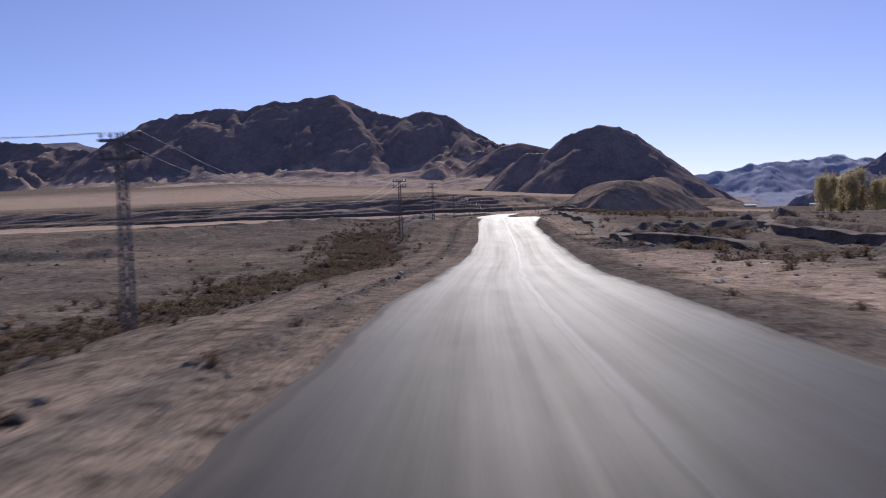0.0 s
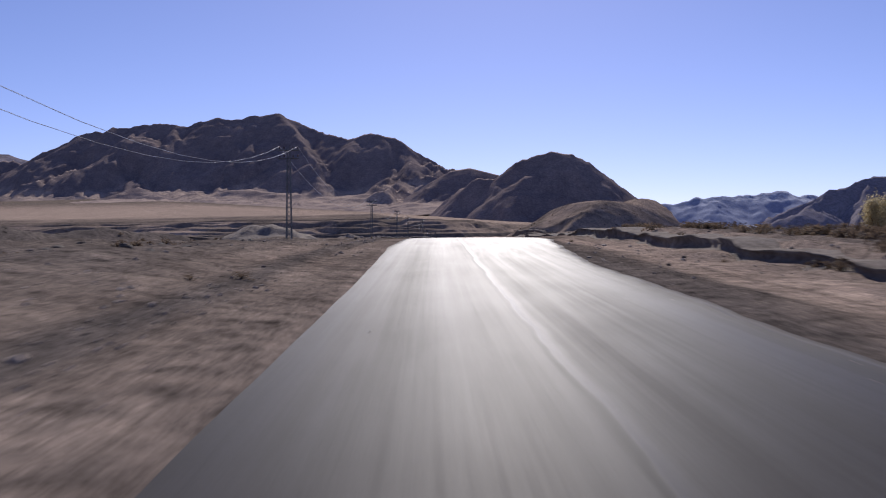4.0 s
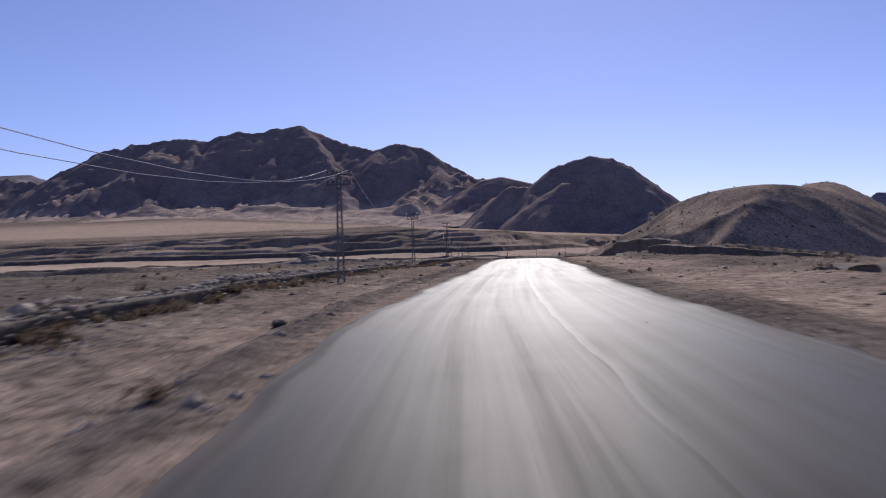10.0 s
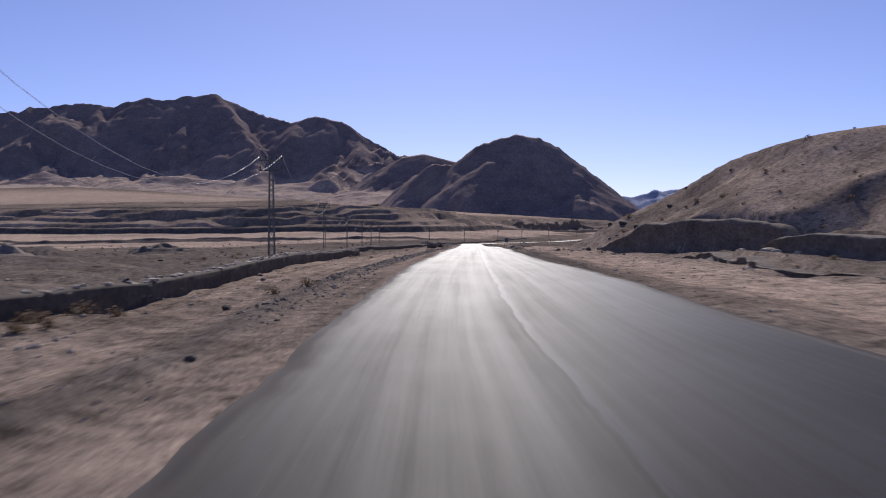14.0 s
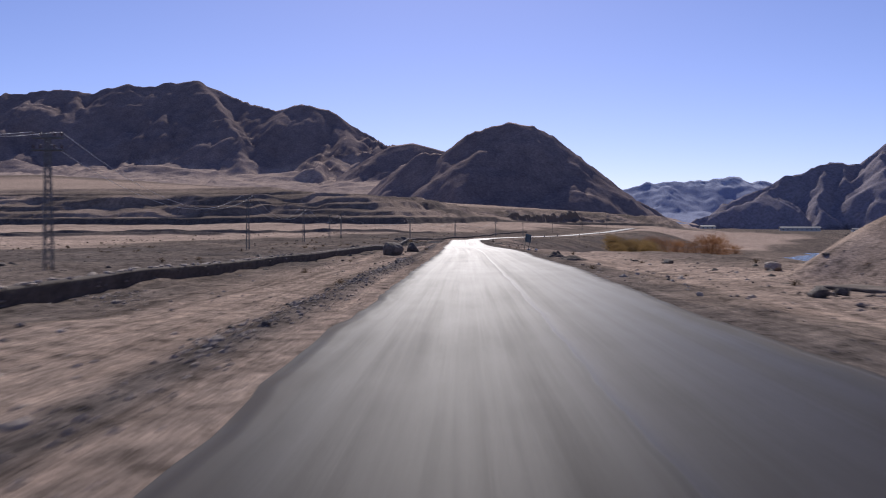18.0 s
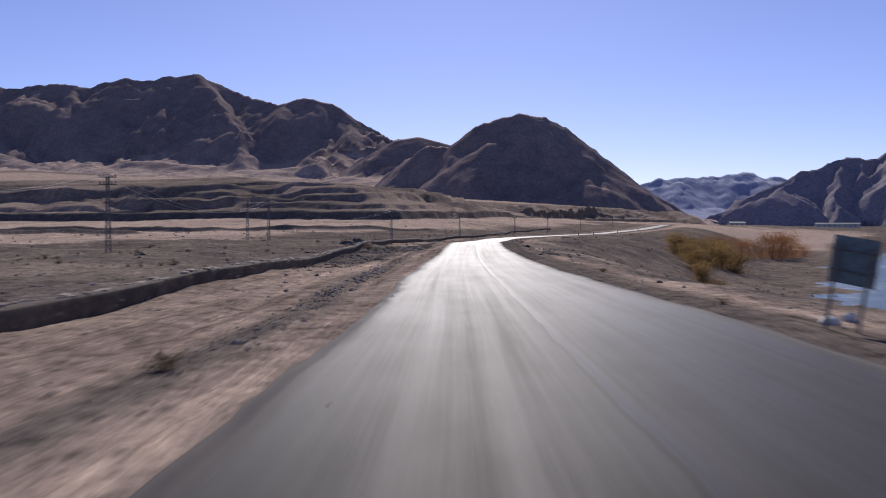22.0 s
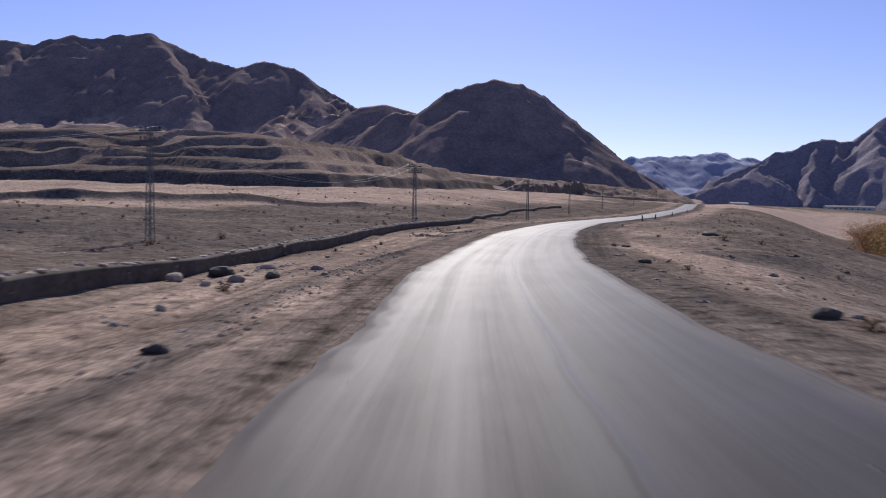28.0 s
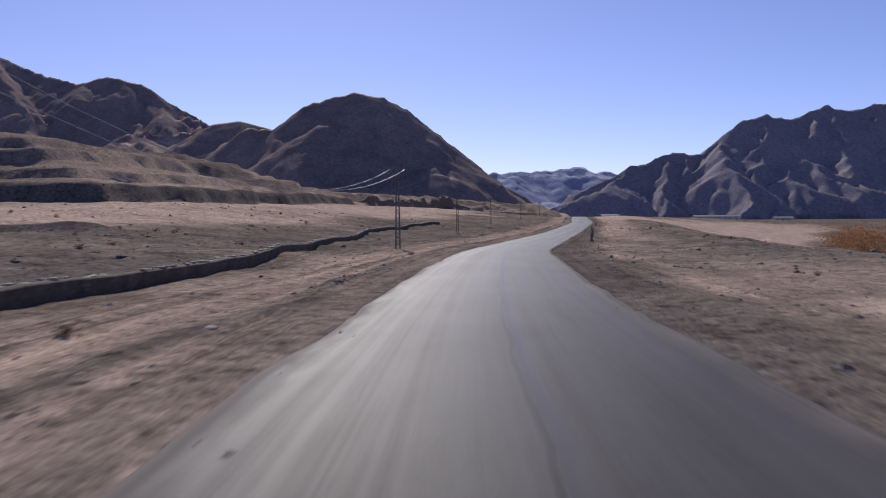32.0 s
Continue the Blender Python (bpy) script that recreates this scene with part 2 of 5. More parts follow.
    z = z + (0.10 + 0.07 * fbm(x / 1.1, y / 1.6, 2, 62)) * np.exp(-((row / 0.32) ** 2)) * (0.55 + 0.6 * fbm(y / 21, y * 0 + 5, 2, 63))
    for at, wide, deep in ((-6.1, 0.22, 0.06), (-7.6, 0.24, 0.07), (-8.6, 0.3, 0.05)):
        rut = off - at - 0.5 * np.sin(y / 23) - 0.3 * fbm(y / 12, y * 0 + at, 2, 64)
        z = z - deep * np.exp(-((rut / wide) ** 2)) * smooth(150, 200, y)
    row = off - 4.7 - 0.4 * fbm(y / 11, y * 0, 3, 65)
    z = z + 0.08 * np.exp(-((row / 0.4) ** 2))
    return z - 0.02 - 0.06 * smooth(half_at(y, off > 0) + 0.02, half_at(y, off > 0) - 0.35, a) - 0.03 * smooth(ROAD_HALF, 5, a)


# ---- materials ----
def nodes_of(name, rough=0.9, spec=0.2):
    m = bpy.data.materials.new(name)
    m.use_nodes = True
    b = m.node_tree.nodes["Principled BSDF"]
    b.inputs["Roughness"].default_value = rough
    b.inputs["Specular IOR Level"].default_value = spec
    return m, m.node_tree, b


def add(t, kind, **sockets):
    n = t.nodes.new(kind)
    for k, v in sockets.items():
        n.inputs[k.replace("_", " ")].default_value = v
    return n


def noise_fac(t, scale, detail=4.0, rough=0.55, coord=None, stretch=None):
    if coord is None:
        g = t.nodes.new("ShaderNodeTexCoord")
        coord = g.outputs["Object"]
    if stretch:
        mp = t.nodes.new("ShaderNodeMapping")
        mp.inputs["Scale"].default_value = stretch
        t.links.new(coord, mp.inputs[0])
        coord = mp.outputs[0]
    n = add(t, "ShaderNodeTexNoise", Scale=scale, Detail=detail, Roughness=rough)
    t.links.new(coord, n.inputs["Vector"])
    return n.outputs["Fac"]


def ramp(t, fac, stops):
    r = t.nodes.new("ShaderNodeValToRGB")
    e = r.color_ramp.elements
    while len(e) < len(stops):
        e.new(0.5)
    for k, (p, c) in enumerate(stops):
        e[k].position, e[k].color = p, (*c, 1)
    t.links.new(fac, r.inputs[0])
    return r.outputs[0]


def mix(t, fac, a, b, how="MIX"):
    n = t.nodes.new("ShaderNodeMix")
    n.data_type, n.blend_type = "RGBA", how
    for sock, v in ((n.inputs[0], fac), (n.inputs[6], a), (n.inputs[7], b)):
        if isinstance(v, (int, float)):
            sock.default_value = v
        elif isinstance(v, tuple):
            sock.default_value = (*v, 1)
        else:
            t.links.new(v, sock)
    return n.outputs[2]


def bump(t, b, height, strength=0.5, distance=0.02):
    n = add(t, "ShaderNodeBump", Strength=strength, Distance=distance)
    t.links.new(height, n.inputs["Height"])
    t.links.new(n.outputs[0], b.inputs["Normal"])
    return n


def speckled(name, dark, light, scale, rough=0.9, spec=0.2, relief=0.4, distance=0.02, fine=6.0):
    """A plain natural surface: two scales of noise between two colours, with relief."""
    m, t, b = nodes_of(name, rough, spec)
    big, small = noise_fac(t, scale), noise_fac(t, scale * fine, 6.0, 0.65)
    c1 = ramp(t, big, [(0.3, dark), (0.7, light)])
    c2 = ramp(t, small, [(0.3, (0.55, 0.55, 0.55)), (0.7, (1.25, 1.25, 1.25))])
    t.links.new(mix(t, 1.0, c1, c2, "MULTIPLY"), b.inputs["Base Color"])
    bump(t, b, small, relief, distance)
    return m


def ground_material():
    m, t, b = nodes_of("ground_gravel", 0.95, 0.0)
    big, mid = noise_fac(t, 0.035, 5.0, 0.6), noise_fac(t, 0.35, 5.0, 0.6)
    small, grit = noise_fac(t, 2.2, 6.0, 0.7), noise_fac(t, 14.0, 4.0, 0.7)
    gravel = ramp(t, mid, [(0.3, (0.1, 0.083, 0.073)), (0.5, (0.158, 0.13, 0.112)), (0.72, (0.235, 0.191, 0.16))])
    pale = ramp(t, mid, [(0.3, (0.355, 0.272, 0.221)), (0.7, (0.525, 0.408, 0.333))])
    dark = ramp(t, mid, [(0.3, (0.085, 0.075, 0.071)), (0.7, (0.145, 0.126, 0.117))])
    at = t.nodes.new("ShaderNodeAttribute")
    at.attribute_name = "sand"
    lanes = t.nodes.new("ShaderNodeSeparateColor")
    t.links.new(at.outputs["Color"], lanes.inputs[0])
    patch = ramp(t, big, [(0.44, (0.0, 0.0, 0.0)), (0.68, (0.24, 0.24, 0.24))])
    base = mix(t, mix(t, 1.0, lanes.outputs[0], patch, "ADD"), gravel, pale)
    base = mix(t, lanes.outputs[1], base, dark)
    lay = t.nodes.new("ShaderNodeAttribute")
    lay.attribute_name = "lay"
    ruts = noise_fac(t, 1.0, 5.0, 0.65, lay.outputs["Vector"], (1.6, 0.035, 1.0))
    worn = mix(t, lanes.outputs[2], (1.0, 1.0, 1.0), ramp(t, ruts, [(0.34, (0.5, 0.5, 0.5)), (0.48, (0.92, 0.92, 0.92)), (0.6, (1.12, 1.1, 1.08)), (0.68, (1.5, 1.46, 1.4))]))
    base = mix(t, 1.0, base, worn, "MULTIPLY")
    base = mix(t, 1.0, base, ramp(t, small, [(0.34, (0.32, 0.32, 0.32)), (0.45, (0.9, 0.9, 0.9)), (0.56, (1.12, 1.10, 1.08)), (0.66, (1.5, 1.46, 1.41))]), "MULTIPLY")
    base = mix(t, 1.0, base, ramp(t, grit, [(0.36, (0.45, 0.45, 0.45)), (0.64, (1.45, 1.45, 1.45))]), "MULTIPLY")
    t.links.new(base, b.inputs["Base Color"])
    both = mix(t, 0.35, small, grit)
    bump(t, b, both, 0.6, 0.07)
    return m


def asphalt_material():
    """Dry asphalt: metres across and along the road come as an attribute, for wheel tracks, lanes and blots."""
    m, t, b = nodes_of("asphalt", 0.5, 0.046)
    at = t.nodes.new("ShaderNodeAttribute")
    at.attribute_name = "lay"
    where = at.outputs["Vector"]
    streak = noise_fac(t, 1.0, 5.0, 0.65, where, (1.5, 0.02, 1.0))
    thin = noise_fac(t, 1.0, 4.0, 0.6, where, (6.0, 0.06, 1.0))
    blot, grain = noise_fac(t, 0.45, 4.0, 0.6, where, (1.0, 0.5, 1.0)), noise_fac(t, 60.0, 3.0, 0.8)
    across = t.nodes.new("ShaderNodeSeparateXYZ")
    t.links.new(where, across.inputs[0])
    lane = t.nodes.new("ShaderNodeMapRange")
    lane.inputs["From Min"].default_value, lane.inputs["From Max"].default_value = -0.25, 0.25
    t.links.new(across.outputs[0], lane.inputs["Value"])
    c = ramp(t, streak, [(0.3, (0.037, 0.0335, 0.033)), (0.7, (0.053, 0.0485, 0.0475))])
    c = mix(t, 1.0, c, ramp(t, lane.outputs[0], [(0.0, (1.04, 1.04, 1.04)), (1.0, (1.0, 1.0, 1.0))]), "MULTIPLY")
    c = mix(t, 1.0, c, ramp(t, blot, [(0.3, (0.82, 0.82, 0.82)), (0.7, (1.15, 1.15, 1.15))]), "MULTIPLY")
    c = mix(t, 1.0, c, ramp(t, grain, [(0.3, (0.7, 0.7, 0.7)), (0.7, (1.35, 1.35, 1.35))]), "MULTIPLY")
    seam = t.nodes.new("ShaderNodeMath")
    seam.operation = "MULTIPLY_ADD"
    seam.inputs[1].default_value, seam.inputs[2].default_value = 0.30, -0.15
    t.links.new(noise_fac(t, 1.0, 3.0, 0.6, where, (0.0, 0.25, 0.0)), seam.inputs[0])
    gap = t.nodes.new("ShaderNodeMath")
    gap.operation = "ADD"
    t.links.new(across.outputs[0], gap.inputs[0])
    t.links.new(seam.outputs[0], gap.inputs[1])
    size = t.nodes.new("ShaderNodeMath")
    size.operation = "ABSOLUTE"
    t.links.new(gap.outputs[0], size.inputs[0])
    c = mix(t, 1.0, c, ramp(t, size.outputs[0], [(0.0, (0.55, 0.55, 0.55)), (0.025, (0.7, 0.7, 0.7)), (0.05, (1.0, 1.0, 1.0))]), "MULTIPLY")
    # dirt carried over the edge
    rag = t.nodes.new("ShaderNodeMath")
    rag.operation = "MULTIPLY_ADD"
    rag.inputs[1].default_value = 0.9
    t.links.new(noise_fac(t, 1.0, 4.0, 0.65, where, (1.5, 0.35, 0.0)), rag.inputs[0])
    t.links.new(across.outputs[2], rag.inputs[2])
    dirt = ramp(t, rag.outputs[0], [(0.45, (0.85, 0.85, 0.85)), (0.62, (0.35, 0.35, 0.35)), (0.95, (0.0, 0.0, 0.0))])
    c = mix(t, dirt, c, (0.11, 0.094, 0.086))
    # darker and duller along the middle stretch, paler and glossier from the bend onwards
    course = t.nodes.new("ShaderNodeMapRange")
    course.inputs["From Min"].default_value, course.inputs["From Max"].default_value = 150.0, 455.0
    t.links.new(across.outputs[1], course.inputs["Value"])
    c = mix(t, 1.0, c, ramp(t, course.outputs[0], [(0.0, (1.12, 1.12, 1.12)), (0.26, (1.12, 1.12, 1.12)), (0.36, (0.88, 0.88, 0.88)), (0.77, (0.88, 0.88, 0.88)), (1.0, (1.4, 1.4, 1.4))]), "MULTIPLY")
    t.links.new(c, b.inputs["Base Color"])
    # gloss raised by hand at grazing views, for the far road's white glare
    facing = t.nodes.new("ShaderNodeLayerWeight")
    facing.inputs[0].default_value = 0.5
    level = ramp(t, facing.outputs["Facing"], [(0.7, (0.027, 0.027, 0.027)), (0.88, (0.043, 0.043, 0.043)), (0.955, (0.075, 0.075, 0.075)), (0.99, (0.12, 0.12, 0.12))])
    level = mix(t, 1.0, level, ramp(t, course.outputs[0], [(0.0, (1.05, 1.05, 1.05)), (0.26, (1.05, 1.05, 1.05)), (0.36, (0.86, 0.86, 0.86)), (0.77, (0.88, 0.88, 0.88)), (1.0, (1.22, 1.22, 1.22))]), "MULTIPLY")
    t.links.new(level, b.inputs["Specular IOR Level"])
    r = ramp(t, mix(t, 0.16, mix(t, 0.25, streak, blot), thin), [(0.36, (0.61, 0.61, 0.61)), (0.5, (0.52, 0.52, 0.52)), (0.64, (0.46, 0.46, 0.46))])
    joint = ramp(t, gap.outputs[0], [(0.03, (1.0, 1.0, 1.0)), (0.06, (0.76, 0.76, 0.76)), (0.14, (0.84, 0.84, 0.84)), (0.24, (1.0, 1.0, 1.0))])
    t.links.new(mix(t, dirt, mix(t, 1.0, r, joint, "MULTIPLY"), (0.95, 0.95, 0.95)), b.inputs["Roughness"])
    bump(t, b, grain, 0.25, 0.006)
    return m


def rock_face(name, dark, light, dust, scale, dust_from=0.55, snow_line=0.0):
    """Bare mountain rock: banded, gullied, with dust and scree where the face lies flatter."""
    m, t, b = nodes_of(name, 0.95, 0.0)
    big, mid, small = noise_fac(t, scale, 6.0, 0.6), noise_fac(t, scale * 7, 6.0, 0.65), noise_fac(t, scale * 40, 5.0, 0.7)
    c = ramp(t, mix(t, 0.5, big, mid), [(0.36, dark), (0.62, light)])
    geo = t.nodes.new("ShaderNodeNewGeometry")
    up = t.nodes.new("ShaderNodeSeparateXYZ")
    t.links.new(geo.outputs["Normal"], up.inputs[0])
    flat = t.nodes.new("ShaderNodeMath")
    flat.operation = "ADD"
    t.links.new(up.outputs[2], flat.inputs[0])
    off = t.nodes.new("ShaderNodeMath")
    off.operation = "MULTIPLY_ADD"
    off.inputs[1].default_value, off.inputs[2].default_value = 0.16, -0.08
    t.links.new(mid, off.inputs[0])
    t.links.new(off.outputs[0], flat.inputs[1])
    f = ramp(t, flat.outputs[0], [(dust_from, (0, 0, 0)), (min(dust_from + 0.11, 1.0), (1, 1, 1))])
    at = t.nodes.new("ShaderNodeAttribute")
    at.attribute_name = "sand"
    spread_out = mix(t, 1.0, at.outputs["Color"], ramp(t, mid, [(0.38, (0.35, 0.35, 0.35)), (0.55, (1, 1, 1))]), "MULTIPLY")
    f = mix(t, 1.0, f, spread_out, "LIGHTEN")
    c = mix(t, f, c, dust)
    c = mix(t, 1.0, c, ramp(t, small, [(0.3, (0.7, 0.7, 0.7)), (0.7, (1.3, 1.3, 1.3))]), "MULTIPLY")
    if snow_line:
        place = t.nodes.new("ShaderNodeSeparateXYZ")
        t.links.new(geo.outputs["Position"], place.inputs[0])
        high = t.nodes.new("ShaderNodeMapRange")
        high.inputs["From Min"].default_value, high.inputs["From Max"].default_value = snow_line - 25, snow_line + 45
        t.links.new(place.outputs[2], high.inputs["Value"])
        lies = mix(t, 1.0, high.outputs[0], ramp(t, mid, [(0.45, (0, 0, 0)), (0.6, (1, 1, 1))]), "MULTIPLY")
        c = mix(t, lies, c, (0.75, 0.77, 0.82))
    t.links.new(c, b.inputs["Base Color"])
    bump(t, b, mix(t, 0.5, mid, small), 0.5, 0.6 / scale * 0.02)
    return m


GROUND = ground_material()
ASPHALT = asphalt_material()
ROCK = rock_face("mountain_rock", (0.165, 0.134, 0.134), (0.275, 0.222, 0.21), (0.42, 0.33, 0.28), 0.006, 0.93)
# the distant ranges' haze is put into these bluer, paler rock colours
HAZED_ROCK = rock_face("hazed_far_rock", (0.225, 0.203, 0.228), (0.275, 0.248, 0.272), (0.105, 0.095, 0.1), 0.002, 0.93)
HAZED_SNOWY = rock_face("hazed_snowy_rock", (0.27, 0.295, 0.4), (0.34, 0.365, 0.47), (0.32, 0.345, 0.45), 0.004, 0.95, 222.0)


# ---- mesh helpers ----
def mesh_from(name, verts, faces, material, flat=False):
    me = bpy.data.meshes.new(name)
    me.from_pydata(verts, [], faces)
    me.materials.append(material)
    if not flat:
        me.polygons.foreach_set("use_smooth", [True] * len(me.polygons))
    me.update()
    return me


def grid_mesh(name, X, Y, Z, material):
    """A sheet from three arrays of the same shape."""
    n, m = X.shape
    k = np.arange(n * m, dtype=np.int32).reshape(n, m)
    faces = np.stack([k[:-1, :-1], k[:-1, 1:], k[1:, 1:], k[1:, :-1]], -1).reshape(-1, 4)
    me = bpy.data.meshes.new(name)
    me.vertices.add(n * m)
    me.vertices.foreach_set("co", np.stack([X, Y, Z], -1).astype(np.float32).ravel())
    me.loops.add(faces.size)
    me.loops.foreach_set("vertex_index", faces.ravel())
    me.polygons.add(len(faces))
    me.polygons.foreach_set("loop_start", np.arange(0, faces.size, 4, dtype=np.int32))
    me.polygons.foreach_set("use_smooth", np.ones(len(faces), bool))
    me.materials.append(material)
    me.update(calc_edges=True)
    return me


def part(name, bm, material, parent=None, label="", flat=False):
    me = bpy.data.meshes.new(name)
    bm.to_mesh(me)
    bm.free()
    me.materials.append(material)
    if not flat:
        me.polygons.foreach_set("use_smooth", [True] * len(me.polygons))
    ob = new(name, me)
    ob.parent = parent
    if label:
        tagged(ob, label)
    return ob


# ---- ground ----
ys = np.concatenate([-np.geomspace(400, 14, 22), np.arange(-12, 640, 0.62), np.arange(640.7, 840, 1.05), np.geomspace(841, 1400, 170), np.geomspace(1406, 4900, 80)])
half = np.concatenate([np.arange(0, 4.4, 0.55), np.geomspace(4.4, 60, 64), np.geomspace(61.2, 420, 125), np.geomspace(430, 4600, 54)])
us = np.concatenate([-half[:0:-1], half])
U, Y = np.meshgrid(us, ys)
X = road_x(Y) + U
Z = ground_z(X, Y)
ground = tagged(new("ground", grid_mesh("ground", X, Y, Z, GROUND)), "dry stony desert ground of brown gravel and pale sand", "ground", kind="structure")
d, _, side, _ = along(FRONT, X, Y)
d = -d * side
edge_of_field = np.interp(Y, [380, 430, 490, 540, 600, 640, 690], [62, 52, 40, 40, 41, 40, 33])
sand = smooth(-3, 6, -U - edge_of_field + 7 * fbm(X / 60, Y / 20, 3, 41)) * smooth(365, 440, Y) * smooth(6, -6, d) * (U < 0) * (0.85 + 0.3 * fbm(X / 50, Y / 14, 3, 43))
sand = np.maximum(sand, 0.7 * smooth(90, 170, d) * smooth(900, 400, d))
bx, by = X - 195, Y - 862
sand = np.maximum(sand, smooth(1.15, 0.75, np.hypot((0.84 * bx + 0.545 * by) / 82, (0.84 * by - 0.545 * bx) / 38) + 0.25 * fbm(X / 30, Y / 30, 3, 44)) * (U > 6))
track = 0.75 * smooth(-10.5, -8.5, U + 1.2 * fbm(X / 9, Y / 9, 2, 47)) * smooth(-4.9, -5.6, U) * (0.2 + 0.1 * smooth(140, 180, Y) + 0.24 * smooth(285, 315, Y))
sand = np.maximum(sand, track)
sand = np.maximum(sand, (0.2 + 0.25 * smooth(290, 320, Y)) * smooth(-5.2, -4.4, U) * (U < 0))
sand = np.maximum(sand, (0.68 + 0.4 * fbm(X / 5, Y / 9, 2, 50)) * smooth(-8.6, -7.4, U + fbm(X / 4, Y / 8, 2, 52)) * (U < -3.6) * smooth(435, 460, Y) * (1 - 0.4 * smooth(505, 540, Y)))
sand = np.maximum(sand, 0.55 * smooth(5.2, 6.4, U + 0.8 * fbm(X / 7, Y / 7, 2, 48)) * smooth(14, 9, U))
grey = np.maximum(0.75 * smooth(5.4, 3.9, U + 0.5 * fbm(X / 3, Y / 7, 2, 49)) * (U > 0), 0.8 * np.exp(-(((U + 4.95 + 0.35 * fbm(Y / 14, Y * 0, 3, 61)) / 0.5) ** 2)))
grey = np.maximum(grey, smooth(-4.9, -3.6, U) * (U < 0) * (0.3 + 0.3 * smooth(500, 520, Y)))
grey = np.maximum(grey, smooth(5, 8, U) * smooth(95, 55, U) * smooth(395, 425, Y) * smooth(720, 640, Y) * (0.25 + 0.4 * smooth(545, 515, Y) + 0.6 * fbm(X / 7, Y / 7, 3, 72)))
grey = np.maximum(grey, (0.42 + 0.35 * fbm(X / 14, Y / 14, 3, 74)) * smooth(4.5, 9, np.abs(U)) * smooth(90, 50, np.abs(U)) * smooth(290, 220, Y) * (1 - 0.75 * (U > 0) * smooth(120, 60, Y)))
pile = smooth(1.15, 0.8, np.hypot((X - 6.8 - 0.28 * (Y - 480)) / 2.9, (Y - 481) / 11) + 0.2 * fbm(X / 2, Y / 2, 2, 76))
pile = np.maximum(pile, 0.8 * smooth(1.15, 0.7, np.hypot((X - 4.9 - 0.06 * (Y - 460)) / 2.4, (Y - 462) / 13) + 0.3 * fbm(X / 2, Y / 3, 2, 77)))
pile = np.maximum(pile, smooth(1.1, 0.8, np.hypot((X - 11) / 5, (Y - 66) / 12) + 0.25 * fbm(X / 3, Y / 3, 2, 78)))
drain = np.exp(-(((U + 10.5 + 1.6 * np.sin(Y / 17) + 6 * smooth(56, 98, Y)) / 2.7) ** 2)) * smooth(150, 110, Y)
grey = np.maximum(grey, np.maximum(pile, drain))
sand = sand * (1 - np.maximum(pile, drain))
foot = scarp_foot(X, Y, d)
# the foot cliff's shade is put into the colour: darker gravel, no sand
cliff_shade = smooth(-1.5, 0.0, foot) * smooth(4.5, 2.6, foot)
face = np.maximum(0.85 * cliff_shade, smooth(2, 6, foot) * smooth(75, 40, d) * np.clip(0.1 + 0.5 * fbm(X / 24, Y / 24, 3, 91), 0, 1))
sand = np.maximum(sand * (1 - cliff_shade), smooth(3, 7, foot) * smooth(60, 35, d) * np.clip(0.32 + 0.5 * fbm(X / 30, Y / 30, 3, 92), 0, 0.7))
grey = np.maximum(grey, face)
field = smooth(7.5, 11, -U) * smooth(4, -4, -U - edge_of_field) * (0.45 + 0.35 * fbm(X / 22, Y / 8, 3, 93)) * smooth(250, 300, Y) * smooth(760, 640, Y)
grey = np.maximum(grey, field)
knoll = smooth(1.05, 0.8, np.hypot((X - 47) / 38, (Y - 350) / 40))
sand = np.maximum(sand, knoll * (0.34 + 0.25 * fbm(X / 6, Y / 6, 3, 95)))
for line in BUNDS:
    bd, _, _, _ = along(line, X, Y)
    grey, sand = np.maximum(grey, 0.9 * np.exp(-((bd / 2.2) ** 2))), sand * (1 - np.exp(-((bd / 2.2) ** 2)))
grey = np.maximum(grey, 0.6 * smooth(40, 90, U) * smooth(860, 1000, Y))
grey, sand = np.clip(grey * (1 - 0.8 * knoll), 0, 1), np.clip(sand, 0, 1)
ruts = np.maximum(smooth(-13, -10, U) * (U < 0) * (0.55 + 0.45 * smooth(270, 310, Y)), 0.7 * smooth(9, 6, U) * (U > 0))
lay = ground.data.attributes.new("lay", "FLOAT_VECTOR", "POINT")
lay.data.foreach_set("vector", np.stack([U, Y, 0 * U], -1).ravel().astype(np.float32))
col = ground.data.color_attributes.new("sand", "FLOAT_COLOR", "POINT")
col.data.foreach_set("color", np.stack([sand, grey, ruts, 0 * sand + 1], -1).ravel().astype(np.float32))

# ---- earth banks: broken faces of dry earth along the steps in the ground ----
BANK_EARTH = speckled("bank_earth", (0.125, 0.1, 0.086), (0.21, 0.172, 0.148), 0.7, 0.95, 0.1, 0.7, 0.05)


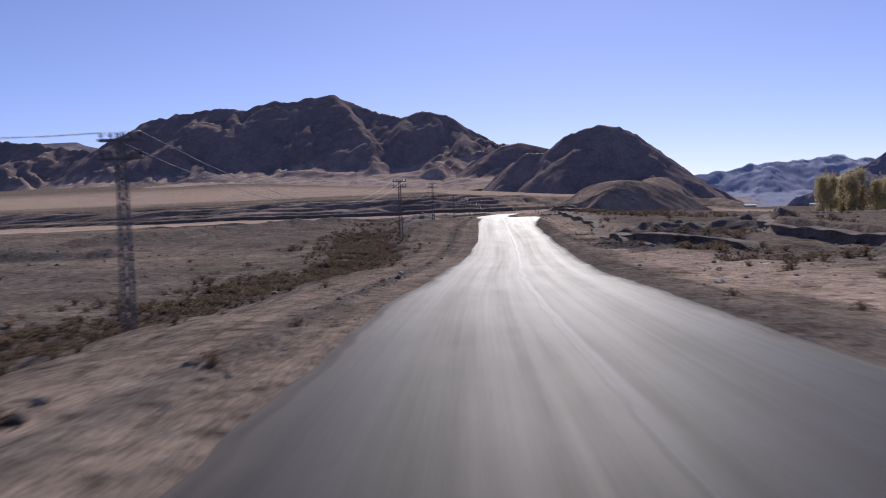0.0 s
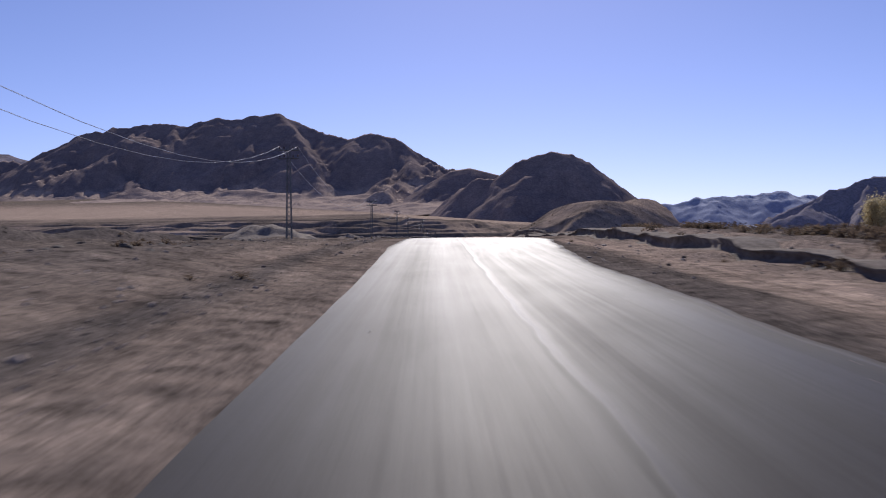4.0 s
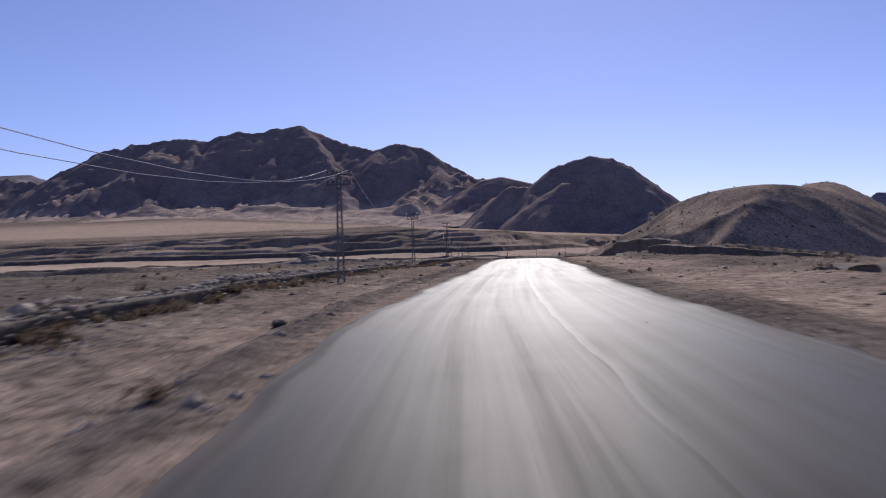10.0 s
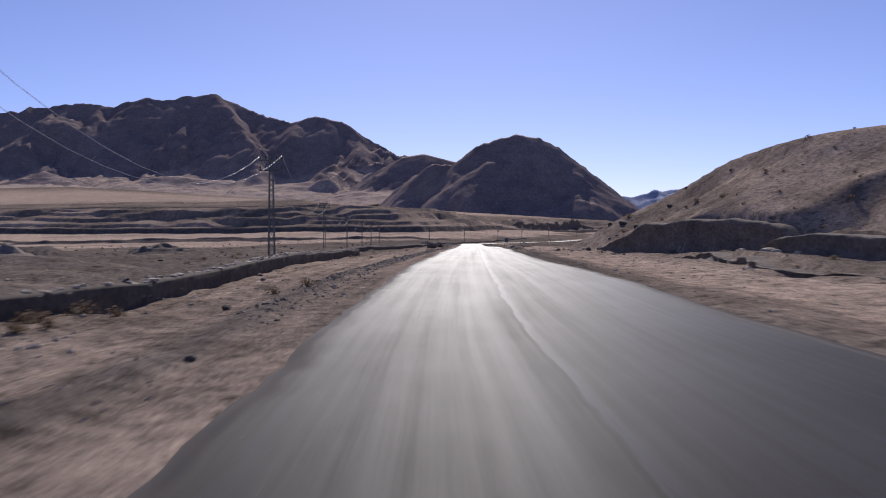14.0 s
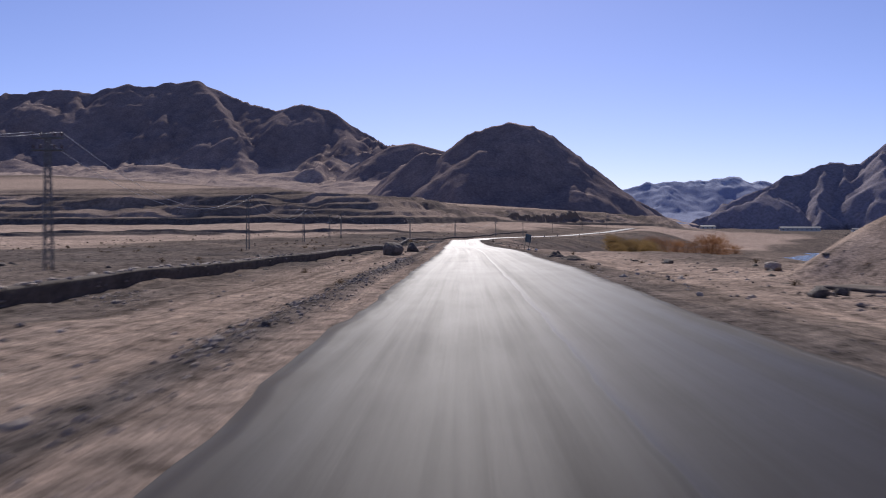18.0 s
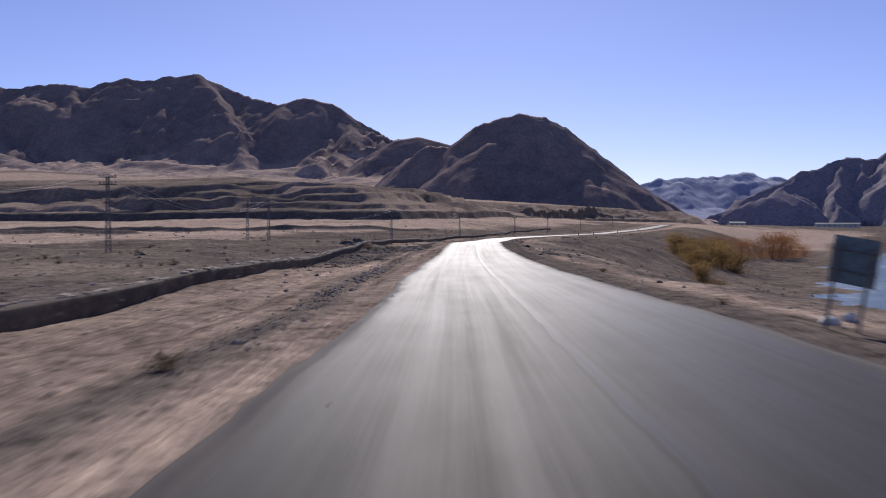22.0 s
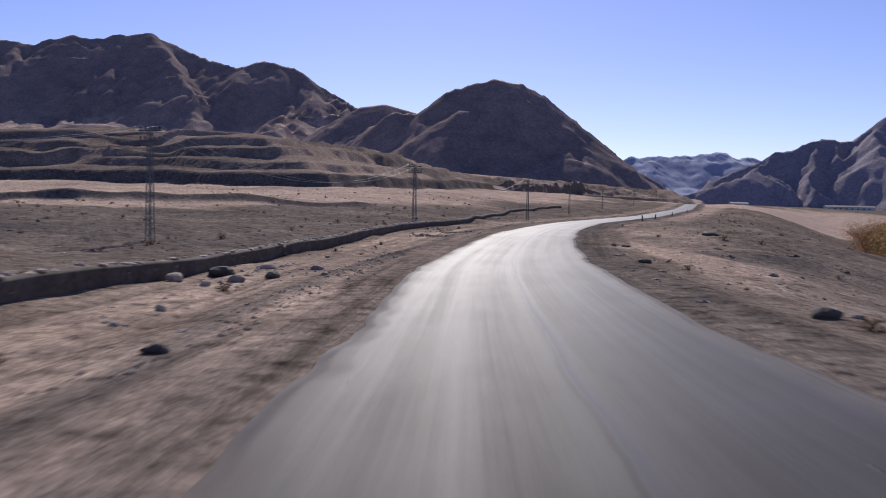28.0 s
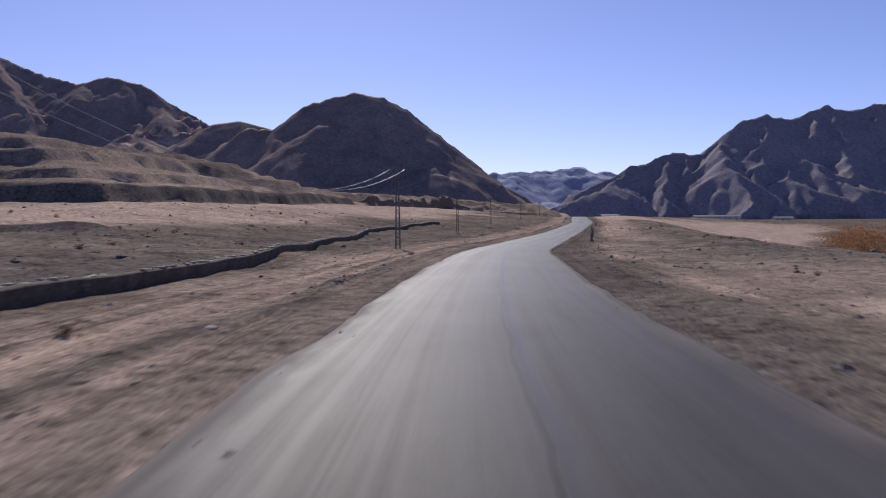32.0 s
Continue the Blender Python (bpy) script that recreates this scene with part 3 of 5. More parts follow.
def earth_bank(line, words, lip=0.25):
    line = np.asarray(line, float)
    run = np.concatenate([[0], np.cumsum(np.hypot(*np.diff(line[:, :2], axis=0).T))])
    s = np.arange(0, run[-1], 0.3)
    cx, cy = np.interp(s, run, line[:, 0]), np.interp(s, run, line[:, 1])
    for _ in range(10):
        cx[1:-1], cy[1:-1] = (cx[:-2] + 2 * cx[1:-1] + cx[2:]) / 4, (cy[:-2] + 2 * cy[1:-1] + cy[2:]) / 4
    tx, ty = np.gradient(cx), np.gradient(cy)
    n = np.hypot(tx, ty)
    nx, ny = -ty / n, tx / n
    jut = 0.35 * fbm(s / 11, s * 0, 2, 80) + 0.16 * fbm(s / 3.2, s * 0, 3, 81) + 0.07 * ridged(s / 1.1, s * 0 + 4, 2, 83)
    low, high = ground_z(cx + nx * 1.3, cy + ny * 1.3), ground_z(cx - nx * 1.5, cy - ny * 1.5)
    for _ in range(14):
        low[1:-1], high[1:-1] = (low[:-2] + 2 * low[1:-1] + low[2:]) / 4, (high[:-2] + 2 * high[1:-1] + high[2:]) / 4
    given = np.interp(s, run, line[:, 2])
    high = np.maximum(high, low + 0.85 * given)
    tall = (high - low) * (0.85 + 0.25 * fbm(s / 8, s * 0, 3, 89))
    there = smooth(0.15, 0.45, tall) * smooth(0.1, 0.4, given)
    rows = []
    for out, up, rag in ((1.5, -0.06, 0.2), (1.0, 0.06, 0.5), (0.72, 0.2, 0.8), (0.6, 0.5, 1.0), (0.62, 0.8, 1.0), (0.7, 0.93, 1.0), (0.55, 1.0, 0.9), (-0.3, 1.03, 0.3), (-1.7, 0.98, 0.0)):
        o = out + rag * (jut + 0.1 * fbm(s / 0.8, s * 0 + up * 9, 2, 85))
        rows.append((cx + nx * o, cy + ny * o, low + up * tall - 0.5 * (1 - there) - (0.12 if out in (1.5, -1.7) else 0.0) + 0.07 * up * fbm(s / 1.3, s * 0 + up * 5, 2, 87)))
    A = np.array(rows)
    return tagged(new("earth_bank", grid_mesh("earth_bank", A[:, 0].T, A[:, 1].T, A[:, 2].T, BANK_EARTH)), words, "earth bank", kind="structure")


earth_bank(CUT, "steep dark cut bank of dry earth at the hill's foot")
for line in BANKS:
    earth_bank(line, "crumbling low bank of dry brown earth")

# ---- road ----
rys = np.concatenate([np.arange(-60, 700, 0.8), np.arange(700, 1300, 4.0)])
ru = np.array([-1.0, -0.998, -0.93, -0.75, -0.5, -0.25, -0.02, 0.0, 0.02, 0.25, 0.5, 0.75, 0.93, 0.998, 1.0])
RU, RY = np.meshgrid(ru, rys)
edge = 0.05 * fbm(RY / 0.9, RU * 0 + np.sign(RU) * 3, 2, 51) + 0.10 * fbm(RY / 6, np.sign(RU) * 3, 2, 53)
wide = half_at(RY, RU > 0)
RX = road_x(RY) + RU * wide + np.sign(RU) * (np.abs(RU) > 0.9) * edge
RZ = road_z(RY) + 0.012 - 0.03 * RU**2 - 0.09 * (np.abs(RU) > 0.999) + 0.006 * fbm(RX / 2.5, RY / 5, 2, 55)
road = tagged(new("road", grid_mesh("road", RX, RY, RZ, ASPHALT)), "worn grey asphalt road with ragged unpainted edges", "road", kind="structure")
rim = np.zeros((len(rys) - 1, len(ru) - 1), bool)
rim[:, [0, -1]] = True
road.data.polygons.foreach_set("use_smooth", (~rim).ravel().tolist())
lay = road.data.color_attributes.new("lay", "FLOAT_COLOR", "POINT")
lay.data.foreach_set("color", np.stack([RU * wide, RY, wide * (1 - np.abs(RU)), 0 * RY + 1], -1).ravel().astype(np.float32))


# ---- mountains ----
def blurred(Z, n):
    """The mean over a square of 2n+1 cells."""
    for axis in (0, 1):
        P = np.pad(Z, [(n + 1, n) if k == axis else (0, 0) for k in (0, 1)], mode="edge")
        C = np.cumsum(P, axis)
        k = 2 * n + 1
        Z = (C[k:] - C[:-k] if axis == 0 else C[:, k:] - C[:, :-k]) / k
    return Z


def flank(poly, x, y, fall):
    """The highest of the slopes that fall off from each stretch of a line."""
    poly = np.asarray(poly, float)
    out = np.full(np.shape(x), -1e9)
    for a, b in zip(poly[:-1], poly[1:]):
        v = b[:2] - a[:2]
        t = np.clip(((x - a[0]) * v[0] + (y - a[1]) * v[1]) / (v @ v), 0, 1)
        h = a[2] + t * (b[2] - a[2])
        out = np.maximum(out, h - fall(np.hypot(x - a[0] - t * v[0], y - a[1] - t * v[1]), h))
    return out


def mountain(name, ridge, spurs, slope, material, label, cell, reach, seed, rough=1.0, kind="structure", floor=-6.0, dust=(0.0, 60.0), knee=0.66, crag=0.0):
    """A ridge line with branching spurs: flanks fall off at the slope and ease towards the foot, cut by runnels. Sand lies in the gullies and low down."""
    ridge = np.asarray(ridge, float)
    lo, hi = ridge[:, :2].min(0) - reach, ridge[:, :2].max(0) + reach
    X, Y = np.meshgrid(np.arange(lo[0], hi[0] + cell, cell), np.arange(lo[1], hi[1] + cell, cell))
    d, _, _, _ = along(ridge, X, Y)
    blend = smooth(0, reach * 0.2, d)
    bend = 0.035 * reach * blend
    gx = X + bend * fbm(X / (reach * 0.22), Y / (reach * 0.22), 3, seed + 60)
    gy = Y + bend * fbm(X / (reach * 0.22), Y / (reach * 0.22), 3, seed + 70)
    gx = gx + 0.15 * bend * fbm(X / (reach * 0.07), Y / (reach * 0.07), 3, seed + 80)
    gy = gy + 0.15 * bend * fbm(X / (reach * 0.07), Y / (reach * 0.07), 3, seed + 90)
    d, h, side, way = along(ridge, gx, gy)

    def fall(far, high):
        bend_at = knee * np.maximum(high - dust[0], 20) / slope
        return slope * (np.minimum(far, bend_at) + 0.3 * np.maximum(far - bend_at, 0))

    Z = flank(ridge, gx, gy, fall)
    for spur in spurs:
        line = np.asarray(spur, float)
        box = (gx > line[:, 0].min() - 320) & (gx < line[:, 0].max() + 320) & (gy > line[:, 1].min() - 320) & (gy < line[:, 1].max() + 320)
        Z[box] = np.maximum(Z[box], flank(line, gx[box], gy[box], lambda far, high: slope * far))
    runnels = ridged(way / (reach * 0.075), side * d / (reach * 0.5), 4, seed)
    Z = Z + rough * reach * (0.011 * runnels + 0.005 * ridged(way / (reach * 0.028), side * d / (reach * 0.35), 3, seed + 3)) * smooth(0, reach * 0.25, d) * smooth(reach, reach * 0.5, d)
    Z = Z + rough * reach * (0.0022 * fbm(X / (reach * 0.07), Y / (reach * 0.07), 4, seed + 9, 0.55) * (0.3 + 0.7 * blend) + 0.001 * ridged(X / (reach * 0.035), Y / (reach * 0.035), 3, seed + 12) * (0.35 + 0.65 * blend))
    Z = Z + crag * (ridged(X / (14 * crag), Y / (20 * crag), 3, seed + 18) + 0.6 * fbm(X / (5 * crag), Y / (8 * crag), 3, seed + 19) - 0.2) * smooth(reach * 0.5, 0, d) if crag else Z
    Z = np.maximum(Z, floor)
    hollow = blurred(Z, max(2, int(0.045 * reach / cell))) - Z
    low = (dust[1] - (Z - dust[0])) / dust[1]
    lies = 0.6 * hollow / (0.012 * reach) + 2.2 * low + 1.1 * fbm(X / (reach * 0.1), Y / (reach * 0.1), 4, seed + 15)
    ob = tagged(new(name, grid_mesh(name, X, Y, Z, material)), label, "mountain", kind=kind)
    col = ob.data.color_attributes.new("sand", "FLOAT_COLOR", "POINT")
    lies = smooth(0.1, 1.5, lies)
    col.data.foreach_set("color", np.stack([lies, lies, lies, 0 * lies + 1], -1).ravel().astype(np.float32))
    return ob


def spurs_of(ridge, count, length, foot, seed, spread=0.5, lean=0.0, side_spurs=4):
    """Spurs towards -y that leave the ridge and fall to the foot's height, with shorter ones branching off them."""
    rnd = random.Random(seed)
    ridge = np.asarray(ridge, float)
    out = []
    for k in range(count):
        f = (k + 0.5 + rnd.uniform(-0.35, 0.35)) / count * (len(ridge) - 1)
        i = min(int(f), len(ridge) - 2)
        p = ridge[i] + (f - i) * (ridge[i + 1] - ridge[i])
        low = min(foot * rnd.uniform(0.7, 1.3), 0.4 * p[2])
        a = -math.pi / 2 + lean + rnd.uniform(-spread, spread)
        n = length * rnd.uniform(0.6, 1.25) * min(1.0, p[2] / ridge[:, 2].max() + 0.1)
        bow = rnd.uniform(0.85, 1.1)
        line, at = [p - (0, 0, 0.02 * p[2])], p
        for s in range(1, 7):
            a += rnd.uniform(-0.3, 0.3)
            at = np.array([at[0] + n / 6 * math.cos(a), at[1] + n / 6 * math.sin(a), p[2] - (p[2] - low) * (s / 6) ** bow * rnd.uniform(0.93, 1.0)])
            line.append(at)
        out.append(line)
        for b in range(side_spurs):
            s = rnd.randrange(1, 6)
            q = line[s]
            aa = math.atan2(line[s + 1][1] - q[1], line[s + 1][0] - q[0]) + rnd.choice((-1, 1)) * rnd.uniform(0.5, 1.0)
            m = n * rnd.uniform(0.2, 0.42)
            drop = (q[2] - low) * rnd.uniform(0.55, 0.9)
            out.append([q - (0, 0, 2.0), q + (0.5 * m * math.cos(aa), 0.5 * m * math.sin(aa), -0.5 * drop), q + (m * math.cos(aa + 0.2), m * math.sin(aa + 0.2), -drop)])
    return out


RANGE = [(-2300, 3000, 330), (-1900, 2950, 345), (-1552, 2900, 295), (-1336, 2840, 262), (-1283, 2815, 286), (-1134, 2809, 353), (-915, 2809, 387), (-818, 2809, 372), (-741, 2809, 395), (-534, 2809, 408), (-430, 2790, 360), (-310, 2710, 312), (-214, 2680, 325), (-149, 2680, 302), (-76, 2675, 259), (0, 2650, 214), (130, 2600, 140), (250, 2570, 60)]
mountain("mountain_range", RANGE, spurs_of(RANGE[:16], 22, 470, 105, 5), 0.71, ROCK, "dark bare rocky mountain range with dusty gullies", 7.0, 800.0, 11, dust=(90.0, 72.0), knee=0.82, crag=6.0)
KNOB = [(-45, 2210, 155), (-3, 2190, 176), (43, 2190, 183), (115, 2190, 165), (250, 2220, 100)]
mountain("rocky_knob", KNOB, [], 0.68, ROCK, "low dark rocky hill between two mountains", 6.0, 300.0, 13, dust=(60.0, 30.0))
CONE = [(5, 1815, 100), (45, 1775, 126), (80, 1760, 127), (122, 1756, 155), (156, 1756, 168), (190, 1756, 175), (218, 1756, 172), (248, 1756, 163), (289, 1756, 133), (352, 1752, 80), (418, 1745, 40), (468, 1740, 8)]
mountain("rocky_hill", CONE, [[(195, 1740, 120), (188, 1690, 74), (180, 1640, 34)]], 0.8, ROCK, "dark steep rocky hill with a sandy foot", 4.2, 500.0, 17, 0.5, dust=(0.0, 16.0), knee=0.92, crag=2.2)
for x, y, w, h in ((-640, 1880, 86, 122), (-530, 1850, 42, 92)):
    bump_line = [(x - w, y + 16, h - 30), (x - 0.3 * w, y, h - 5), (x, y - 5, h), (x + 0.5 * w, y + 8, h - 14), (x + w, y + 28, h - 36)]
    mountain("rocky_knob", bump_line, [], 0.42, ROCK, "low dark foothill in front of the mountains", 5.0, 170.0, int(abs(x)), 0.9, dust=(78.0, 14.0))
FAR_LEFT = [(-3600, 3500, 370), (-2051, 3700, 388), (-1835, 3700, 391), (-1694, 3680, 345), (-1450, 3600, 200)]
mountain("distant_mountain", FAR_LEFT, spurs_of(FAR_LEFT, 8, 800, 90, 31), 0.55, HAZED_ROCK, "hazy bare mountain in the far distance", 30.0, 900.0, 19, dust=(60.0, 60.0))
FAR_RIGHT = [(1400, 4230, 60), (1515, 4200, 135), (1632, 4200, 188), (1754, 4200, 238), (1960, 4200, 298), (2100, 4200, 300), (2205, 4200, 375), (2271, 4200, 423), (2431, 4200, 478), (2564, 4200, 455), (2760, 4200, 538), (2867, 4200, 522), (3079, 4200, 559), (3900, 4000, 560)]
mountain("distant_mountain", FAR_RIGHT, spurs_of(FAR_RIGHT, 16, 800, 30, 37, 0.4, -0.15, 3), 0.9, HAZED_ROCK, "hazy brown mountain range beyond the valley", 12.0, 1050.0, 23, 0.22, dust=(-20.0, 30.0), knee=0.94, crag=10.0)
SNOW = [(640, 4800, 145), (910, 4800, 178), (1070, 4820, 192), (1190, 4850, 207), (1308, 4850, 236), (1426, 4850, 251), (1605, 4850, 258), (1784, 4850, 276), (1874, 4850, 247), (1950, 4850, 253), (2025, 4850, 224), (2300, 4850, 210)]
mountain("distant_mountain", SNOW, spurs_of(SNOW, 10, 460, 40, 41), 0.5, HAZED_SNOWY, "snow-dusted mountains on the horizon, coloured hazy blue", 14.0, 850.0, 29, 0.7, dust=(0.0, 30.0), crag=10.0)

# ---- river ----
rl = np.asarray(RIVER, float)
tang = np.gradient(rl, axis=0)
tang /= np.linalg.norm(tang, axis=1)[:, None]
side_w = np.full((len(rl), 1), 72.0)
left_bank, right_bank = rl + tang[:, ::-1] * (-1, 1) * side_w, rl + tang[:, ::-1] * (1, -1) * side_w
WX, WY = np.stack([left_bank[:, 0], right_bank[:, 0]], 1), np.stack([left_bank[:, 1], right_bank[:, 1]], 1)
m_water, tw, bw = nodes_of("river_water", 0.08, 0.5)
bw.inputs["Base Color"].default_value = (0.14, 0.22, 0.26, 1)
bump(tw, bw, noise_fac(tw, 0.5, 5.0, 0.65), 0.8, 0.5)
foam = ramp(tw, noise_fac(tw, 0.06, 6.0, 0.7, None, (1.0, 0.35, 1.0)), [(0.5, (0.14, 0.22, 0.26)), (0.6, (0.3, 0.4, 0.45)), (0.66, (0.7, 0.74, 0.76))])
tw.links.new(foam, bw.inputs["Base Color"])
tagged(new("river", grid_mesh("river", WX, WY, np.full(WX.shape, -9.4), m_water)), "pale blue shallow river between gravel banks", "water", kind="structure")

# ---- materials of things ----
STONE = speckled("field_stone", (0.19, 0.15, 0.122), (0.36, 0.29, 0.238), 2.0)
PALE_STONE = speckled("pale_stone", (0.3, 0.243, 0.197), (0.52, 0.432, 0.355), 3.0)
BOULDER = speckled("boulder_stone", (0.115, 0.094, 0.08), (0.25, 0.2, 0.165), 1.6, 0.9, 0.2, 0.6, 0.05)
DARK_ROCK = speckled("dark_rock", (0.075, 0.062, 0.055), (0.15, 0.125, 0.11), 1.8, 0.85, 0.2, 0.6, 0.05)
WALL_STONE = speckled("wall_stone", (0.17, 0.14, 0.12), (0.3, 0.25, 0.215), 1.5)
WALL_MUD = speckled("wall_mud", (0.085, 0.069, 0.06), (0.145, 0.12, 0.104), 1.2, 0.95, 0.1, 0.5, 0.03)
MUD = speckled("dry_mud", (0.18, 0.148, 0.13), (0.29, 0.24, 0.205), 1.2, 0.95, 0.1, 0.6, 0.04)
HEAP = speckled("dark_gravel", (0.11, 0.09, 0.077), (0.2, 0.165, 0.142), 5.0, 0.95, 0.1, 0.9, 0.05)
GREY_BUSH = speckled("grey_shrub", (0.10, 0.085, 0.07), (0.2, 0.17, 0.14), 6.0, 0.9, 0.1, 0.1)
STEEL = speckled("galvanised_steel", (0.12, 0.12, 0.12), (0.2, 0.195, 0.19), 3.0, 0.55, 0.4, 0.1)
CERAMIC = speckled("brown_porcelain", (0.07, 0.035, 0.02), (0.10, 0.05, 0.03), 9.0, 0.25, 0.5, 0.05)
WIRE = speckled("aluminium_wire", (0.55, 0.55, 0.56), (0.72, 0.72, 0.73), 2.0, 0.4, 0.5, 0.05)
BARK = speckled("bark", (0.07, 0.055, 0.042), (0.14, 0.115, 0.09), 4.0, 0.95, 0.1, 0.8, 0.03)
WHITEWASH = speckled("whitewash", (0.45, 0.44, 0.42), (0.78, 0.77, 0.74), 3.0, 0.9, 0.1, 0.4)
PAPER = speckled("paper_scrap", (0.5, 0.49, 0.47), (0.75, 0.74, 0.72), 8.0, 0.8, 0.2, 0.1)
BLUE_BAG = speckled("blue_plastic", (0.03, 0.06, 0.22), (0.07, 0.13, 0.36), 8.0, 0.4, 0.5, 0.1)
SIGN_BACK = speckled("sign_sheet", (0.12, 0.165, 0.175), (0.18, 0.235, 0.24), 2.0, 0.5, 0.4, 0.05)


def leafy(name, dark, light):
    m, t, b = nodes_of(name, 0.7, 0.2)
    g = t.nodes.new("ShaderNodeNewGeometry")
    c = ramp(t, g.outputs["Random Per Island"], [(0.0, dark), (1.0, light)])
    t.links.new(c, b.inputs["Base Color"])
    b.inputs["Transmission Weight"].default_value = 0.0
    b.inputs["Subsurface Weight"].default_value = 0.0
    tr = t.nodes.new("ShaderNodeBsdfTranslucent")
    t.links.new(c, tr.inputs["Color"])
    mx = t.nodes.new("ShaderNodeMixShader")
    mx.inputs[0].default_value = 0.55
    out = t.nodes["Material Output"]
    t.links.new(b.outputs[0], mx.inputs[1])
    t.links.new(tr.outputs[0], mx.inputs[2])
    t.links.new(mx.outputs[0], out.inputs["Surface"])
    return m


POPLAR_LEAF = leafy("poplar_leaf", (0.42, 0.355, 0.21), (0.68, 0.58, 0.36))
GOLD_LEAF = leafy("willow_leaf_gold", (0.14, 0.088, 0.036), (0.30, 0.195, 0.08))
RUST_LEAF = leafy("willow_leaf_rust", (0.18, 0.085, 0.04), (0.36, 0.175, 0.08))
SHRUB_LEAF = leafy("shrub_leaf", (0.07, 0.05, 0.038), (0.17, 0.125, 0.09))


# ---- stones ----
def gz(x, y):
    return float(ground_z(np.array([x]), np.array([y]))[0])


def rock_mesh(name, seed, material, flat=0.7, levels=2, jag=0.28, chip=0.85):
    """A broken stone of unit size: an icosphere pushed about by noise and cut by a few planes."""
    rnd = random.Random(seed)
    bm = bmesh.new()
    bmesh.ops.create_icosphere(bm, subdivisions=levels, radius=1.0)
    cuts = [(Vector((rnd.gauss(0, 1), rnd.gauss(0, 1), rnd.gauss(0, 0.7))).normalized(), rnd.uniform(0.62, chip)) for _ in range(7)]
    for v in bm.verts:
        p = v.co * (1 + jag * noise.noise(v.co * 1.3 + Vector((seed * 3.1, 0, 0))))
        for n, far in cuts:
            over = p.dot(n) - far
            if over > 0:
                p -= n * over * 0.9
        p += 0.04 * Vector((noise.noise(p * 5), noise.noise(p * 5 + Vector((9, 0, 0))), noise.noise(p * 5 + Vector((0, 9, 0)))))
        v.co = Vector((p.x, p.y, p.z * flat))
    me = bpy.data.meshes.new(name)
    bm.to_mesh(me)
    bm.free()
    me.materials.append(material)
    return me


def arrays_of(me):
    v = np.empty(len(me.vertices) * 3, np.float32)
    me.vertices.foreach_get("co", v)
    return v.reshape(-1, 3), [tuple(p.vertices) for p in me.polygons]


def scatter(name, templates, places, material, label, category, tilt=0.3, seed=0):
    """Many copies joined into one mesh. places: rows of x, y, z, size, height."""
    rnd = np.random.RandomState(seed)
    verts, faces, base = [], [], 0
    shapes = [arrays_of(t) for t in templates]
    for k, (x, y, z, size, tall) in enumerate(places):
        v, f = shapes[k % len(shapes)]
        a, tx, ty = rnd.uniform(0, 6.283), rnd.normal(0, tilt), rnd.normal(0, tilt)
        c, s = math.cos(a), math.sin(a)
        w = v * (size * rnd.uniform(0.8, 1.25), size * rnd.uniform(0.7, 1.1), tall)
        w = np.stack([w[:, 0] * c - w[:, 1] * s, w[:, 0] * s + w[:, 1] * c, w[:, 2] + w[:, 0] * tx * 0.3 + w[:, 1] * ty * 0.3], 1)
        verts.append(w + (x, y, z))
        faces.extend([tuple(i + base for i in q) for q in f])
        base += len(v)
    ob = new(name, mesh_from(name, np.concatenate(verts).tolist(), faces, material, True))
    return tagged(ob, label, category, kind="stuff")


def spread(count, seed, off_min, off_max, y_min, y_max, side, power=1.0, clump=0.0):
    """Random places beside the road: x, y."""
    rnd = np.random.RandomState(seed)
    out = []
    while len(out) < count:
        y = rnd.uniform(y_min, y_max, 4000)
        off = off_min + (off_max - off_min) * rnd.uniform(0, 1, 4000) ** power
        s = side if side else np.where(rnd.uniform(0, 1, 4000) < 0.5, -1, 1)
        x = road_x(y) + s * off
        keep = np.ones(4000, bool)
        if clump:
            keep = fbm(x / 7, y / 7, 2, seed) + rnd.uniform(-0.35, 0.35, 4000) > clump
        out.extend(zip(x[keep], y[keep]))
    return np.array(out[:count])


def clear(x, y, gap=0.15):
    """True off the asphalt."""
    off = x - road_x(y)
    return np.abs(off) > half_at(y, off > 0) + gap


def with_ground(xy, sizes, sink, tall=1.0):
    keep = clear(xy[:, 0], xy[:, 1])
    xy, sizes = xy[keep], sizes[keep]
    z = ground_z(xy[:, 0], xy[:, 1])
    return np.column_stack([xy, z - sink * sizes, sizes, sizes * tall])


small_rocks = [rock_mesh("stone", k, STONE, 0.7, 1, 0.35) for k in range(5)]
rnd = np.random.RandomState(3)
near = spread(15000, 1, 3.75, 20, -6, 650, 0, 1.3, 0.05)
scatter("loose_stones", small_rocks, with_ground(near, rnd.gamma(1.7, 0.018, len(near)) + 0.01, 0.15), STONE, "loose brown stones scattered over the verge", "stones", seed=1)
pale = spread(3200, 2, 4.5, 20, -6, 650, 0, 1.2, 0.25)
scatter("loose_stones", small_rocks, with_ground(pale, rnd.gamma(2.0, 0.022, len(pale)) + 0.015, 0.15), PALE_STONE, "pale stones scattered over the dry ground", "stones", seed=2)
wide_dark = spread(4500, 4, 9, 90, -6, 720, 0, 1.4, 0.1)
scatter("loose_stones", small_rocks, with_ground(wide_dark, rnd.gamma(2.2, 0.05, len(wide_dark)) + 0.04, 0.2), DARK_ROCK, "dark stones scattered over the plain", "stones", seed=3)

